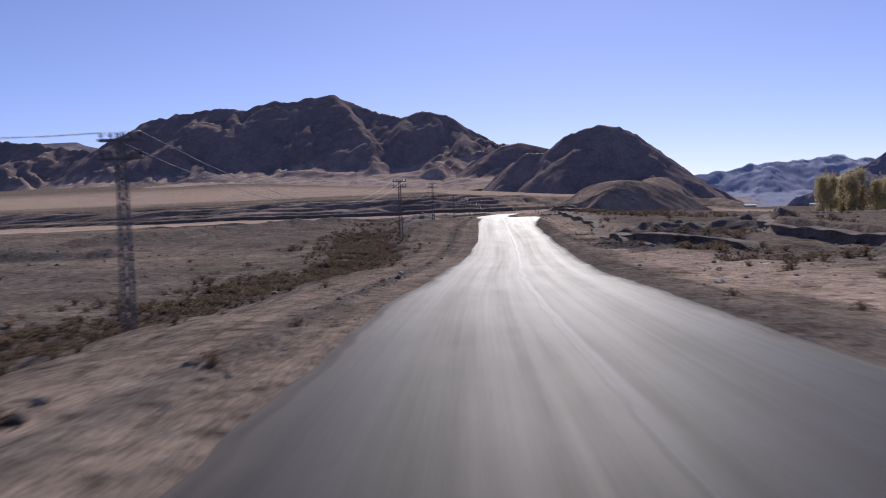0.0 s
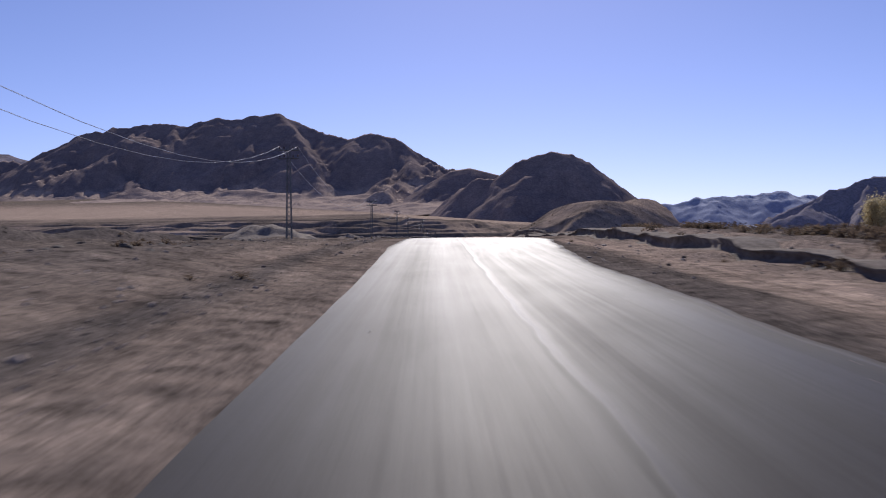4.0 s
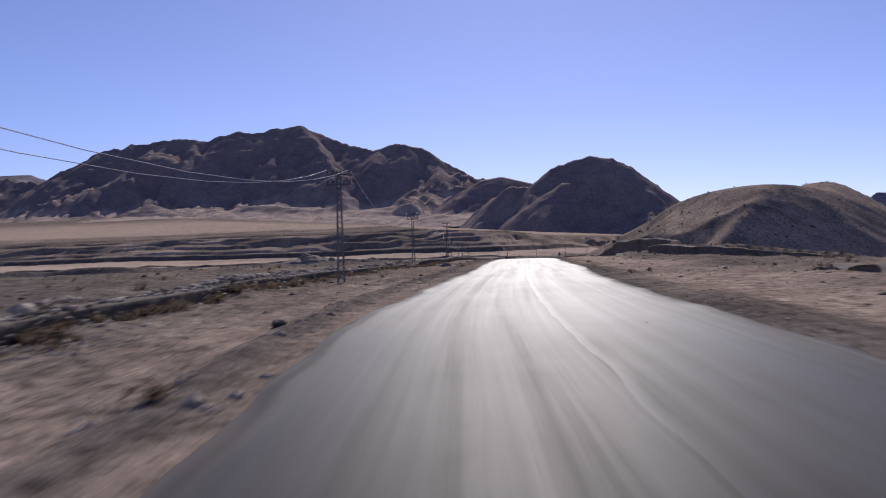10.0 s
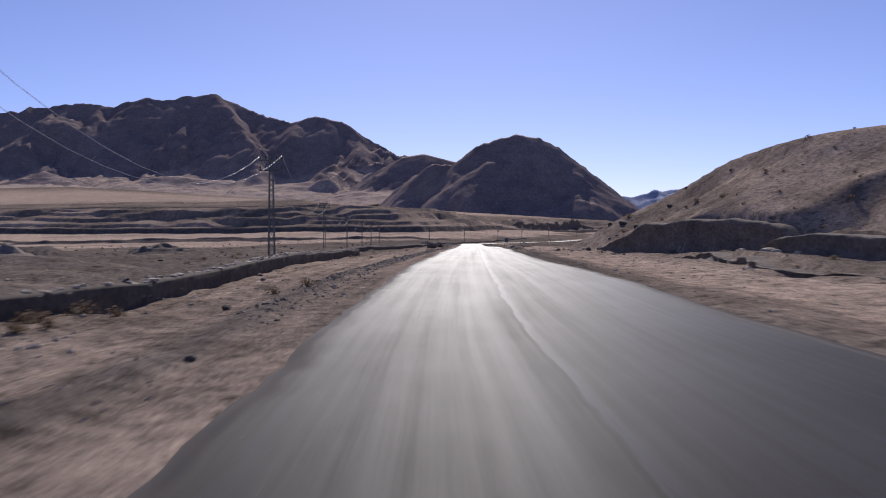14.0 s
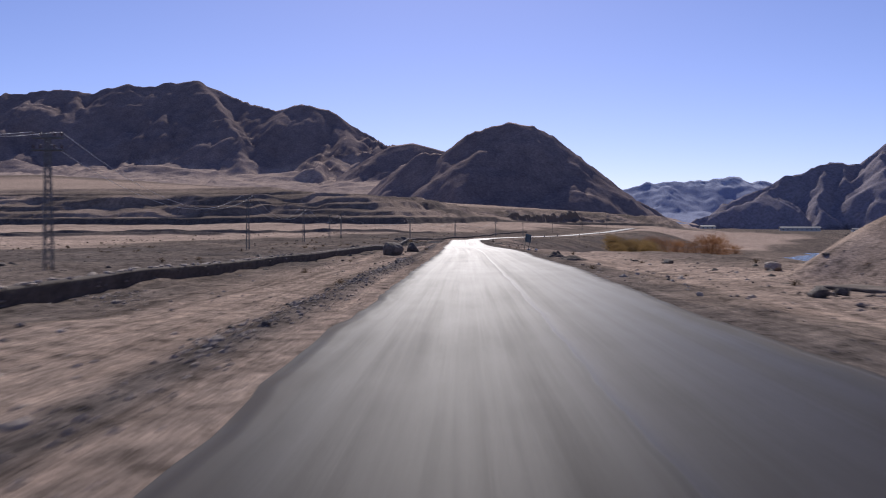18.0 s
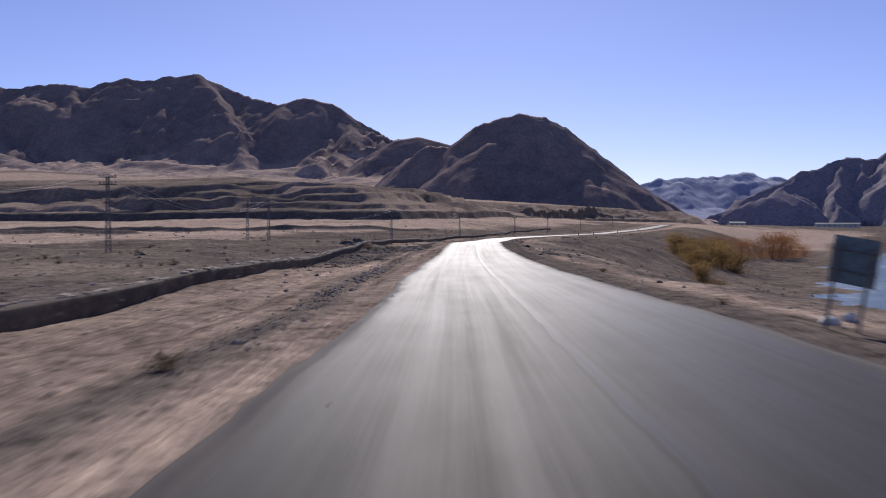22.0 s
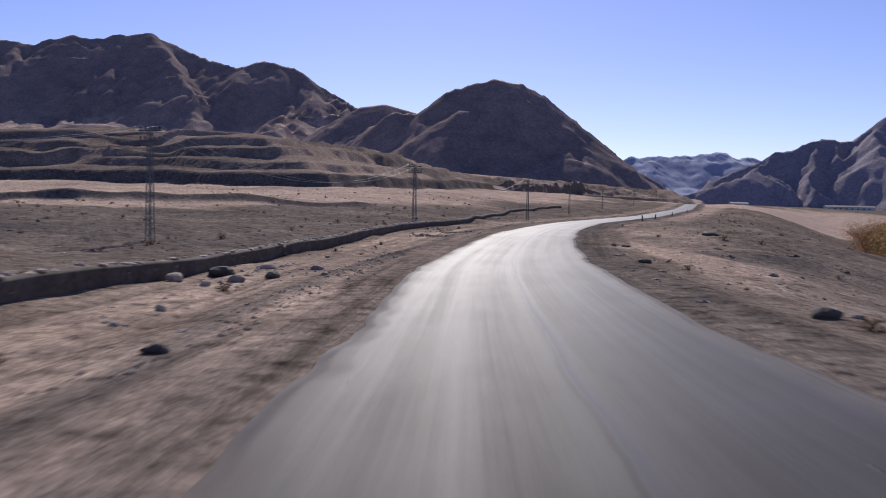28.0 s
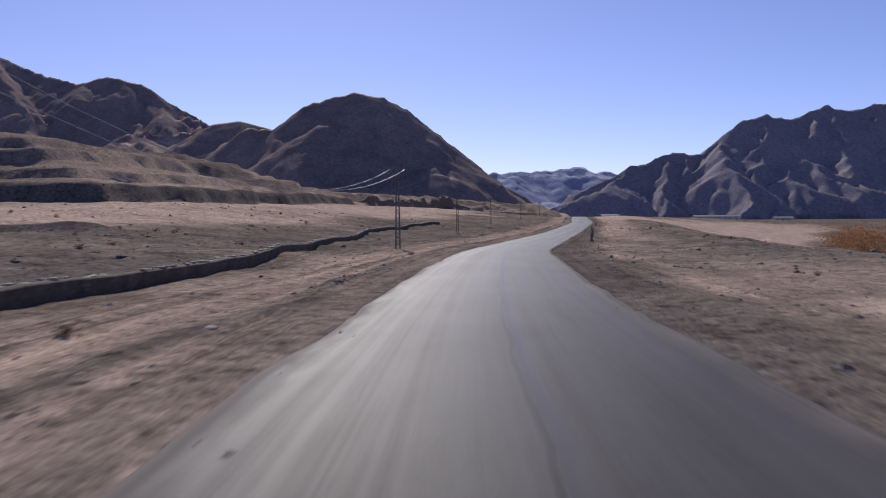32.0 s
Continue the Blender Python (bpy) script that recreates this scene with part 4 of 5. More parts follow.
# ---- larger rocks, one by one ----
big_rocks = [rock_mesh("rock", 20 + k, (STONE, DARK_ROCK, PALE_STONE)[k % 3], 0.62, 2) for k in range(9)]


def rock(x, y, size, shape, label, turn=0.0, name="rock", group="rocks beside the road", tall=1.0):
    ob = new(name, shape)
    ob.matrix_world = pose(x, y, gz(x, y) + 0.25 * size * tall, 0, 0, turn) @ Matrix.Diagonal((size, size * 0.85, size * tall, 1))
    return tagged(ob, label, "rock", group)


KINDS = ("brown angular stone on the dusty verge", "dark angular stone on the dusty verge", "pale angular stone on the dusty verge")
rnd = random.Random(8)
for k, (x, y) in enumerate(spread(170, 6, 4.6, 12.5, 2, 610, 0, 1.2, 0.12)):
    if clear(x, y, 0.4):
        rock(x, y, rnd.uniform(0.06, 0.17), big_rocks[k % 9], KINDS[k % 3], rnd.uniform(0, 360))
# a windrow of stones and clods that the grader left along the verge
rnd = np.random.RandomState(77)
row_y = np.concatenate([rnd.uniform(300, 350, 1100), rnd.uniform(350, 394, 560), rnd.uniform(424, 446, 300)])
row_y = row_y[fbm(row_y / 1.7, row_y * 0, 3, 6) + rnd.uniform(-0.4, 0.4, len(row_y)) > -0.1]
row_x = road_x(row_y) + np.interp(row_y, [300, 318, 328, 350, 374, 384, 392, 431, 446], [-4.6, -4.6, -5.2, -5.3, -5.3, -5.7, -5.5, -4.85, -4.8]) + rnd.normal(0, 0.2, len(row_y))
size = rnd.gamma(2.2, 0.017, len(row_y)) + 0.02
for part_of, stone, words in ((0, PALE_STONE, "pale stones in a low row along the verge"), (1, DARK_ROCK, "dark stones and clods in a low row along the verge"), (2, STONE, "brown stones in a low row along the verge")):
    scatter("row_of_stones", small_rocks, with_ground(np.column_stack([row_x, row_y])[part_of::3], size[part_of::3], 0.1), stone, words, "stones", seed=30 + part_of)
for k in range(46):
    y = float(rnd.choice([rnd.uniform(314, 332), rnd.uniform(371, 390), rnd.uniform(427, 440)]))
    x = float(road_x(y) + np.interp(y, [300, 318, 328, 374, 384, 431, 446], [-4.6, -4.6, -5.2, -5.3, -5.7, -4.85, -4.8]) + rnd.normal(0, 0.16))
    rock(x, y, float(rnd.uniform(0.06, 0.13)), big_rocks[k % 9], KINDS[k % 3].replace("on the dusty verge", "in the row along the verge"), float(rnd.uniform(0, 360)), group="rocks in the row along the verge")
strip_y = rnd.uniform(449, 478, 1800)
strip = np.column_stack([np.interp(strip_y, [449, 462, 478], [4.6, 5.2, 6.4]) + rnd.normal(0, 1.0, 1800), strip_y])
strip = strip[fbm(strip[:, 0] / 2.5, strip[:, 1] / 4, 2, 19) > -0.15]
dump = np.concatenate([strip] + [rnd.normal(0, 0.5, (n, 2)) * (r, 1.6 * r) + (x, y) for x, y, r, n in ((6.4, 477.5, 1.5, 420), (8.4, 481.5, 1.4, 380), (5.8, 484.5, 1.5, 420), (9.0, 487.5, 1.6, 300), (7.6, 474.5, 1.2, 200))])
dump = with_ground(dump, rnd.gamma(1.8, 0.022, len(dump)) + 0.015, 0.0)
for at, ((x, y), flat) in enumerate(zip(dump[:, :2], dump[:, 3])):
    dump[at, 2] += 0.16 * max(0.0, 1 - min(math.hypot((x - p) / 0.9, (y - q) / 1.5) for p, q in ((6.4, 477.5), (8.4, 481.5), (5.8, 484.5))))
scatter("dumped_rubble", small_rocks, dump[::2], DARK_ROCK, "dark rubble dumped beside the wall", "rubble", seed=41)
scatter("dumped_rubble", small_rocks, dump[1::2], STONE, "brown rubble dumped beside the wall", "rubble", seed=42)
rock(2.15, 396.4, 0.95, rock_mesh("boulder", 61, BOULDER, 0.85, 3, 0.2, 0.9), "large rounded brown boulder beside the road", 20, "boulder", "boulders", 0.95)
rock(4.0, 408.0, 0.72, rock_mesh("boulder", 64, DARK_ROCK, 0.95, 3, 0.3, 0.8), "dark pointed boulder beside the road", 70, "boulder", "boulders", 0.9)
rock(-7.0, 268.0, 0.46, rock_mesh("boulder", 67, BOULDER, 0.85, 3, 0.2, 0.85), "square brown boulder on the verge", 15, "boulder", "boulders")
for k, (x, y, size) in enumerate(((14.0, 524.5, 0.19), (10.7, 535.3, 0.4), (11.8, 535.9, 0.3), (12.6, 538.2, 0.42), (13.3, 535.8, 0.24), (13.6, 540.5, 0.3), (14.1, 537.1, 0.26), (15.1, 540.3, 0.22), (12.8, 534.5, 0.18), (20.6, 354.7, 0.6), (16.1, 352.2, 0.4), (18.6, 366.1, 0.5), (17.6, 377.6, 0.4))):
    rock(x, y, size, big_rocks[(k * 2 + 1) % 9], KINDS[k % 2].replace("on the dusty verge", "on the bare ground beside the road"), k * 53, "rock", "loose boulders", 0.85)
for x, y, size in ((16.3, 419.6, 0.22), (23.8, 445.3, 0.34), (17.2, 420.6, 0.18)):
    rock(x, y, size, rock_mesh("whitewashed_stone", int(size * 100), WHITEWASH, 0.8, 2), "whitewashed marker stone beside the road", 30, "whitewashed_stone", "whitewashed stones")
for k, (x, y, size, tall) in enumerate(((20.1, 486.4, 0.3, 0.9), (40.4, 573, 0.9, 0.5), (26.9, 545.5, 0.3, 0.8), (25.4, 529.5, 0.34, 0.8))):
    rock(x, y, size, big_rocks[1 + 3 * (k % 3)], "dark weathered block on the bare slope", k * 71, "rock", "rocks beside the road", tall)
for k, (x, y, size) in enumerate(((18.6, 313.4, 0.8), (17.6, 315, 0.55), (19.6, 311.8, 0.6), (16.8, 313, 0.4), (18.0, 311, 0.45), (13.2, 351, 0.5), (14.5, 352.3, 0.4), (21, 351, 0.5), (25, 353, 0.5), (17, 349.5, 0.5), (15.6, 348, 0.45), (19.8, 357, 0.4))):
    rock(x, y, size * 0.72, big_rocks[(k * 3 + 2) % 9 if k < 5 else (k * 3 + 1) % 9], KINDS[2 if k < 5 else 1].replace("on the dusty verge", "fallen from the earth bank"), k * 47, "rock", "rocks below the bank")


# ---- heaps of gravel ----
def heap(x, y, w, l, h, material, label, seed, turn=0.0):
    g = np.linspace(-1.15, 1.15, 26)
    A, B = np.meshgrid(g, g)
    r = np.hypot(A, B) + 0.16 * fbm(A * 1.7 + seed, B * 1.7, 3, seed)
    H = h * np.clip(1.05 - r, 0, 1) ** 0.8 * (1 + 0.3 * fbm(A * 4 + seed, B * 4, 3, seed + 3)) + 0.05 * h * fbm(A * 8, B * 8, 2, seed + 5) - 0.06
    c, s = math.cos(radians(turn)), math.sin(radians(turn))
    X, Y = x + A * w * c - B * l * s, y + A * w * s + B * l * c
    Z = ground_z(X, Y) + H
    return tagged(new("earth_mound", grid_mesh("earth_mound", X, Y, Z, material)), label, "mound", "earth mounds")


heap(13.6, 384.2, 0.95, 0.8, 0.4, HEAP, "small heap of dark gravel beside the road", 3)
heap(13.7, 390.6, 0.8, 0.7, 0.42, HEAP, "small heap of dark gravel beside the road", 7)
heap(-1.7, 424.2, 1.5, 0.9, 0.65, HEAP, "low dark heap of earth near the wall", 11)
heap(3.9, 487.6, 1.9, 1.2, 0.75, HEAP, "dark heap of rubble beside the dirt track", 15)
heap(19.4, 470, 1.1, 0.9, 0.35, HEAP, "low heap of dark earth on the verge", 19)
heap(-29.3, 317.5, 5.0, 2.2, 1.3, MUD, "pale heap of earth on the plain", 23, 20)
heap(-22.8, 341.9, 3.2, 1.8, 1.0, HEAP, "dark heap of earth on the plain", 27)
heap(11.1, 72.9, 2.6, 1.6, 0.9, HEAP, "dark mound of earth beside the gully", 31)
heap(14.9, 77, 3.4, 2.0, 1.1, HEAP, "dark mound of earth beside the gully", 35)
heap(22.4, 82.7, 4.5, 2.4, 1.2, HEAP, "dark mound of earth beside the gully", 39)
heap(-12.2, 125.7, 3.4, 2.4, 1.0, MUD, "bare mound of earth below the road", 43)
heap(6.4, 477.5, 0.9, 1.6, 0.24, HEAP, "dark pile of dumped earth beside the wall", 55)
heap(8.4, 481.5, 0.8, 1.4, 0.22, HEAP, "dark pile of dumped earth beside the wall", 57)
heap(5.8, 484.5, 0.9, 1.5, 0.28, HEAP, "dark pile of dumped earth beside the wall", 59)
heap(17.3, 38.1, 2.6, 1.4, 0.7, HEAP, "dark mound of earth in the field", 47)


# ---- grit on the asphalt ----
rnd = np.random.RandomState(31)
gy = rnd.uniform(2, 640, 800)
gside = np.where(rnd.uniform(0, 1, 800) < 0.6, -1, 1)
gx = road_x(gy) + gside * (half_at(gy, gside > 0) - rnd.gamma(1.4, 0.45, 800))
gs = rnd.gamma(2, 0.005, 800) + 0.004
scatter("road_grit", small_rocks, np.column_stack([gx, gy, road_z(gy) + 0.004 - 0.03 * ((gx - road_x(gy)) / ROAD_HALF) ** 2, gs, gs]), PALE_STONE, "fine gravel strewn over the asphalt's edges", "gravel", seed=21)


# ---- walls of dry stone ----
def dry_wall(line, height, thick, seed, label, parts_from, parts_to, bare=False):
    """A wall of rough stones round a mud core; the stones of one stretch are parts, the rest one joined part."""
    rnd = random.Random(seed)
    line = np.asarray(line, float)
    seg = np.hypot(*np.diff(line, axis=0).T)
    run = np.concatenate([[0], np.cumsum(seg)])
    n = int(run[-1] / 0.5)
    s = np.linspace(0, run[-1], n)
    cx, cy = np.interp(s, run, line[:, 0]), np.interp(s, run, line[:, 1])
    for _ in range(6):
        cx[1:-1], cy[1:-1] = (cx[:-2] + 2 * cx[1:-1] + cx[2:]) / 4, (cy[:-2] + 2 * cy[1:-1] + cy[2:]) / 4
    tx, ty = np.gradient(cx), np.gradient(cy)
    t = np.hypot(tx, ty)
    nx, ny = ty / t, -tx / t
    base = ground_z(cx, cy)
    level = base.copy()
    for _ in range(80):
        level[1:-1] = (level[:-2] + 2 * level[1:-1] + level[2:]) / 4
    top = height * (0.9 + (0.04 if bare else 0.16) * fbm(s / 3.0, s * 0, 3, seed)) * smooth(0, 1.5, s) * smooth(run[-1], run[-1] - 1.5, s)
    prof = [(-0.5, -0.25), (-0.46, 0.5), (-0.36, 0.92), (0.0, 1.0), (0.36, 0.92), (0.46, 0.5), (0.5, -0.25)]
    if bare:
        prof = [(-0.5, -0.25), (-0.5, 0.5), (-0.46, 0.9), (0.0, 1.0), (0.47, 0.93), (0.5, 0.84), (0.43, 0.4), (0.32, -0.25)]  # foot drawn in by shape alone, to hold the face in shade
    X = np.stack([cx + nx * p * thick * (0.98 if bare else 0.72) for p, _ in prof], 1)
    Y = np.stack([cy + ny * p * thick * (0.98 if bare else 0.72) for p, _ in prof], 1)
    Z = np.stack([level + q * (top - 0.06) if q > 0 else np.minimum(base, level) + q for _, q in prof], 1)
    jit = (0.03 if bare else 0.05) * fbm(X / 0.5, Y / 0.5 + 2 * Z, 3, seed + 2)
    wall = new("stone_wall", grid_mesh("stone_wall", X + jit, Y, Z, WALL_MUD if bare else MUD))
    tagged(wall, label, "wall")
    shapes = [rock_mesh("stone", 200 + seed + k, WALL_STONE, 0.8, 1, 0.3, 0.8) for k in range(6)]
    joined, crest = [], []
    for course in range(5):
        f = (course + 0.55) / 5
        at = rnd.uniform(0, 0.3)
        while at < run[-1]:
            w = rnd.uniform(0.16, 0.34)
            px, py, qx, qy = (float(np.interp(at, s, v)) for v in (cx, cy, nx, ny))
            b0, t0 = float(np.interp(at, s, level)), float(np.interp(at, s, top))
            if bare and rnd.random() < (0.86 if course < 4 else 0.4):
                at += w
                continue
            lean = np.interp(f, [0, 0.5, 0.92, 1.0], [0.36, 0.43, 0.48, 0.3]) * thick - 0.1 if bare else np.interp(f, [0, 0.5, 0.92, 1.0], [0.5, 0.48, 0.42, 0.3]) * thick - 0.09
            x, y, z = px + qx * lean + rnd.gauss(0, 0.015), py + qy * lean + rnd.gauss(0, 0.015), b0 + f * t0
            if course == 4:
                off = rnd.uniform(-0.3, 0.3) * thick
                x, y, z = px + qx * off, py + qy * off, b0 + t0 + rnd.uniform(-0.10, -0.04)
            high = height / 5 * rnd.uniform(0.5, 0.75)
            if parts_from <= y <= parts_to and course >= 1:
                ob = new("stone", shapes[rnd.randrange(6)])
                ob.parent = wall
                ob.matrix_world = pose(x, y, z, rnd.gauss(0, 8), rnd.gauss(0, 8), rnd.uniform(0, 360)) @ Matrix.Diagonal((w * 0.55, w * 0.5, high, 1))
            else:
                (crest if course == 4 else joined).append((x, y, z, w * 0.55, high))
            at += w * rnd.uniform(0.85, 1.2)
    rest = scatter("stones", shapes, joined, WALL_STONE, "", "", 0.2, seed)
    rest.parent = wall
    # paler stone than the face's: sun on the wall top, put into colour
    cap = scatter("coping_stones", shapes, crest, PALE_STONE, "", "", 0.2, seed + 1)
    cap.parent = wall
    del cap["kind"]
    tagged(cap, "stones along the top, in a paler, sunlit colour", kind="stuff")
    del rest["kind"]
    tagged(rest, kind="stuff")
    return wall


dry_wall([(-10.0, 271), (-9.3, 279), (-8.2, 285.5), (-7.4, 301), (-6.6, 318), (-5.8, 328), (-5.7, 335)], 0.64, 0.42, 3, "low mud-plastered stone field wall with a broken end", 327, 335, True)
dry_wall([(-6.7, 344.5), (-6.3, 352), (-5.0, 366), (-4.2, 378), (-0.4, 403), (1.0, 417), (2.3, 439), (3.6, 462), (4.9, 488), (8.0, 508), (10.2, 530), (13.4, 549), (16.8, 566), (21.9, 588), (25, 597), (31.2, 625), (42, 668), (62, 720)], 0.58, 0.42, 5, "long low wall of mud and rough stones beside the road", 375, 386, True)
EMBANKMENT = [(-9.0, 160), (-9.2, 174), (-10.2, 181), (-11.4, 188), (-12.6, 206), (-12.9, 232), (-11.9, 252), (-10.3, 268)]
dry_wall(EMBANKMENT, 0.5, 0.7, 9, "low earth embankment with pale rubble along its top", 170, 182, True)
rnd = np.random.RandomState(29)
run_y = rnd.uniform(161, 268, 5200)
run_y = run_y[fbm(run_y / 3.1, run_y * 0, 3, 33) + rnd.uniform(-0.5, 0.5, len(run_y)) > -0.05]
run_x = np.interp(run_y, [p[1] for p in EMBANKMENT], [p[0] for p in EMBANKMENT])
top = np.column_stack([run_x + rnd.normal(-0.12, 0.42, len(run_y)), run_y])
top_size = rnd.gamma(1.8, 0.03, len(top)) + 0.02
top = np.column_stack([top, ground_z(top[:, 0], top[:, 1]) + 0.46 * np.exp(-(((top[:, 0] - run_x) / 0.4) ** 4)), top_size, top_size * 0.8])
scatter("rubble", small_rocks, top[::3], STONE, "brown rubble heaped along the embankment", "rubble", seed=34)
scatter("rubble", small_rocks, np.concatenate([top[1::3], top[2::3]]), PALE_STONE, "pale rubble heaped along the embankment", "rubble", seed=35)
rubble = []
rnd = np.random.RandomState(12)
for x0, y0, r, n in ((-10.4, 192.1, 2.6, 120), (-11.3, 205.3, 2.2, 80), (-7.6, 199.4, 1.8, 60), (-13, 228.9, 2.5, 90), (-9.6, 273.3, 2.2, 150), (22.3, 322, 2.6, 700), (23.6, 326, 1.8, 300), (-8.4, 277, 1.6, 120), (-9.6, 283.7, 2.4, 80), (-6.2, 334.8, 1.5, 40), (-5.4, 352.8, 1.4, 60), (2.3, 460.2, 1.6, 60), (12.7, 517.5, 1.6, 50), (14.1, 540.4, 1.8, 50)):
    q = rnd.normal(0, r * 0.5, (n, 2)) * (0.8, 1.3) + (x0, y0)
    rubble.append(q)
rubble = np.concatenate(rubble)
scatter("rubble", small_rocks, with_ground(rubble, rnd.gamma(2.2, 0.018, len(rubble)) + 0.012, 0.0), PALE_STONE, "pale rubble fallen from the field wall", "rubble", seed=9)
ridge = np.concatenate([spread(2600, 15, 4.4, 5.5, 280, 385, -1, 1.0), spread(1500, 16, 4.5, 5.4, 20, 280, -1, 1.0, 0.1), spread(1500, 17, 4.4, 5.4, 385, 600, -1, 1.0, 0.1)])
scatter("rubble", small_rocks, with_ground(ridge, rnd.gamma(1.6, 0.014, len(ridge)) + 0.008, 0.0), STONE, "ridge of brown stones along the track's edge", "rubble", seed=10)


dark_heaps = []
for x0, y0, r, n in ((6.0, 476, 2.2, 420), (7.2, 479.4, 2.2, 420), (8.4, 481.4, 1.8, 300), (9.4, 485.4, 1.4, 220), (10.9, 490.5, 1.4, 140), (10.8, 497, 1.5, 120), (4.6, 482.5, 1.8, 150), (7.25, 80, 1.6, 120), (7.4, 71.8, 1.8, 300), (8.3, 66, 2.2, 380), (9.4, 62, 2.2, 380), (11, 62.5, 2.6, 380), (12.8, 65, 2.6, 380), (18, 86, 3, 150), (20.4, 567.3, 1.2, 90), (22.5, 574, 1.3, 90), (21.5, 580, 1.5, 90), (14, 351.5, 0.9, 40), (14.6, 348, 0.9, 40), (16.4, 345, 1.0, 50), (28, 501.5, 2.2, 110), (21.6, 483.2, 1.2, 60)):
    dark_heaps.append(rnd.normal(0, r * 0.5, (int(n * 1.8), 2)) * (1.0, 1.4) + (x0, y0))
dark_heaps = np.concatenate(dark_heaps)
scatter("rubble", small_rocks, with_ground(dark_heaps, rnd.gamma(1.6, 0.02, len(dark_heaps)) + 0.01, 0.0), HEAP, "dark broken rubble dumped beside the road", "rubble", seed=12)


# ---- shrubs ----
def shrub_mesh(name, seed, material, twigs=34, leaves=60, stiff=0.9):
    """A dry dwarf shrub of unit size: bent twigs from one root with small leaves about their ends."""
    rnd = random.Random(seed)
    verts, faces = [], []
    for _ in range(twigs):
        a, up = rnd.uniform(0, 6.283), rnd.uniform(0.25, 1.3)
        d = Vector((math.cos(a) * math.cos(up), math.sin(a) * math.cos(up), math.sin(up)))
        mid, end = d * 0.5 + Vector((0, 0, 0.06)), d * rnd.uniform(0.7, 1.05)
        w = Vector((-math.sin(a), math.cos(a), 0)) * 0.028
        b = len(verts)
        verts += [w * 1.2, -w * 1.2, mid + w, mid - w, end]
        faces += [(b, b + 1, b + 3, b + 2), (b + 2, b + 3, b + 4)]
    for _ in range(leaves):
        a, up, r = rnd.uniform(0, 6.283), rnd.uniform(0.0, 1.45), rnd.uniform(0.45, 1.0)
        p = Vector((math.cos(a) * math.cos(up), math.sin(a) * math.cos(up), math.sin(up) * stiff)) * r
        u = Vector((rnd.gauss(0, 1), rnd.gauss(0, 1), rnd.gauss(0, 1))).normalized() * rnd.uniform(0.07, 0.15)
        v = u.orthogonal().normalized() * rnd.uniform(0.05, 0.10)
        b = len(verts)
        verts += [p - u, p + v, p + u, p - v]
        faces.append((b, b + 1, b + 2, b + 3))
    return mesh_from(name, [tuple(v) for v in verts], faces, material, True)


shrub_shapes = [shrub_mesh("shrub", 300 + k, SHRUB_LEAF) for k in range(4)]
grey_shapes = [shrub_mesh("shrub", 320 + k, GREY_BUSH, 46, 30) for k in range(2)]


def shrub(x, y, size, k, grey=False):
    ob = new("dry_shrub", (grey_shapes if grey else shrub_shapes)[k % (2 if grey else 4)])
    ob.matrix_world = pose(x, y, gz(x, y) - 0.03, 0, 0, k * 61) @ Matrix.Diagonal((size, size, size * 0.85, 1))
    return tagged(ob, "grey leafless dwarf shrub on stony ground" if grey else "dark dry dwarf shrub on stony ground", "shrub", "dry shrubs")


NEAR_SHRUBS = [(-4.0, 16.5, 0.26), (5.2, 20.8, 0.3), (-3.9, 11.3, 0.32), (-4.9, 8.0, 0.36), (2.3, 203.4, 0.32), (-7.4, 199.6, 0.36), (5.6, 269.9, 0.4), (11.4, 369, 0.32), (4.8, 449.3, 0.32), (17.4, 443.5, 0.24), (27.4, 542.3, 0.32), (25.4, 528, 0.4), (13.4, 533.5, 0.32), (-5.6, 264, 0.3), (0.5, 358, 0.28), (5.4, 414, 0.36), (38, 565, 0.5), (10.6, 482.5, 0.24), (5.6, 486, 0.5), (6.2, 476.5, 0.55), (5.4, 479, 0.6), (7.0, 481.5, 0.45), (8.0, 484, 0.4), (5.2, 482, 0.55), (6.6, 487.5, 0.4), (7.6, 477.4, 0.4), (-12.1, 269.5, 0.6), (-11.4, 270.3, 0.5), (-11.3, 272.2, 0.6), (-11.8, 276, 0.6), (-12.2, 278, 0.55), (-12.6, 284, 0.6), (-12.2, 286.4, 0.5), (-6.2, 270.2, 0.28), (-5.9, 272.5, 0.3), (-5.5, 266, 0.26), (15.6, 342.3, 0.5), (20, 352, 0.5), (21.5, 356, 0.6), (23, 349, 0.6), (25, 345, 0.55), (26, 341, 0.5)]
for k, (x, y, size) in enumerate(NEAR_SHRUBS):
    shrub(x, y, size, k)
rnd = random.Random(17)
for k, (x, y) in enumerate(spread(140, 21, 4.6, 16, 4, 620, 0, 1.0, 0.15)):
    if clear(x, y, 0.5):
        shrub(x, y, rnd.uniform(0.14, 0.34), k, k % 4 == 3)
for k, (x, y) in enumerate(((30, 326), (36, 338), (40, 345), (44, 334), (28, 320), (38, 316), (34, 308), (50, 320), (42, 305), (31, 340), (47, 348), (52, 336), (37, 327), (30, 306), (43, 322), (55, 326), (35, 350), (26, 336))):
    shrub(x, y, rnd.uniform(0.2, 0.42), k)
rnd = np.random.RandomState(19)
by = rnd.uniform(-8, 112, 2800)
band = np.column_stack([road_x(by) - 10.5 - 1.6 * np.sin(by / 17) - 6 * smooth(56, 98, by) - 0.9 + rnd.normal(0, 1.6, 2800), by])
scatter("ditch_shrubs", shrub_shapes, with_ground(band, rnd.uniform(0.2, 0.5, len(band)), 0.05, 0.8), SHRUB_LEAF, "dense dark dry shrubs filling the ditch", "shrubs", 0.2, 4)
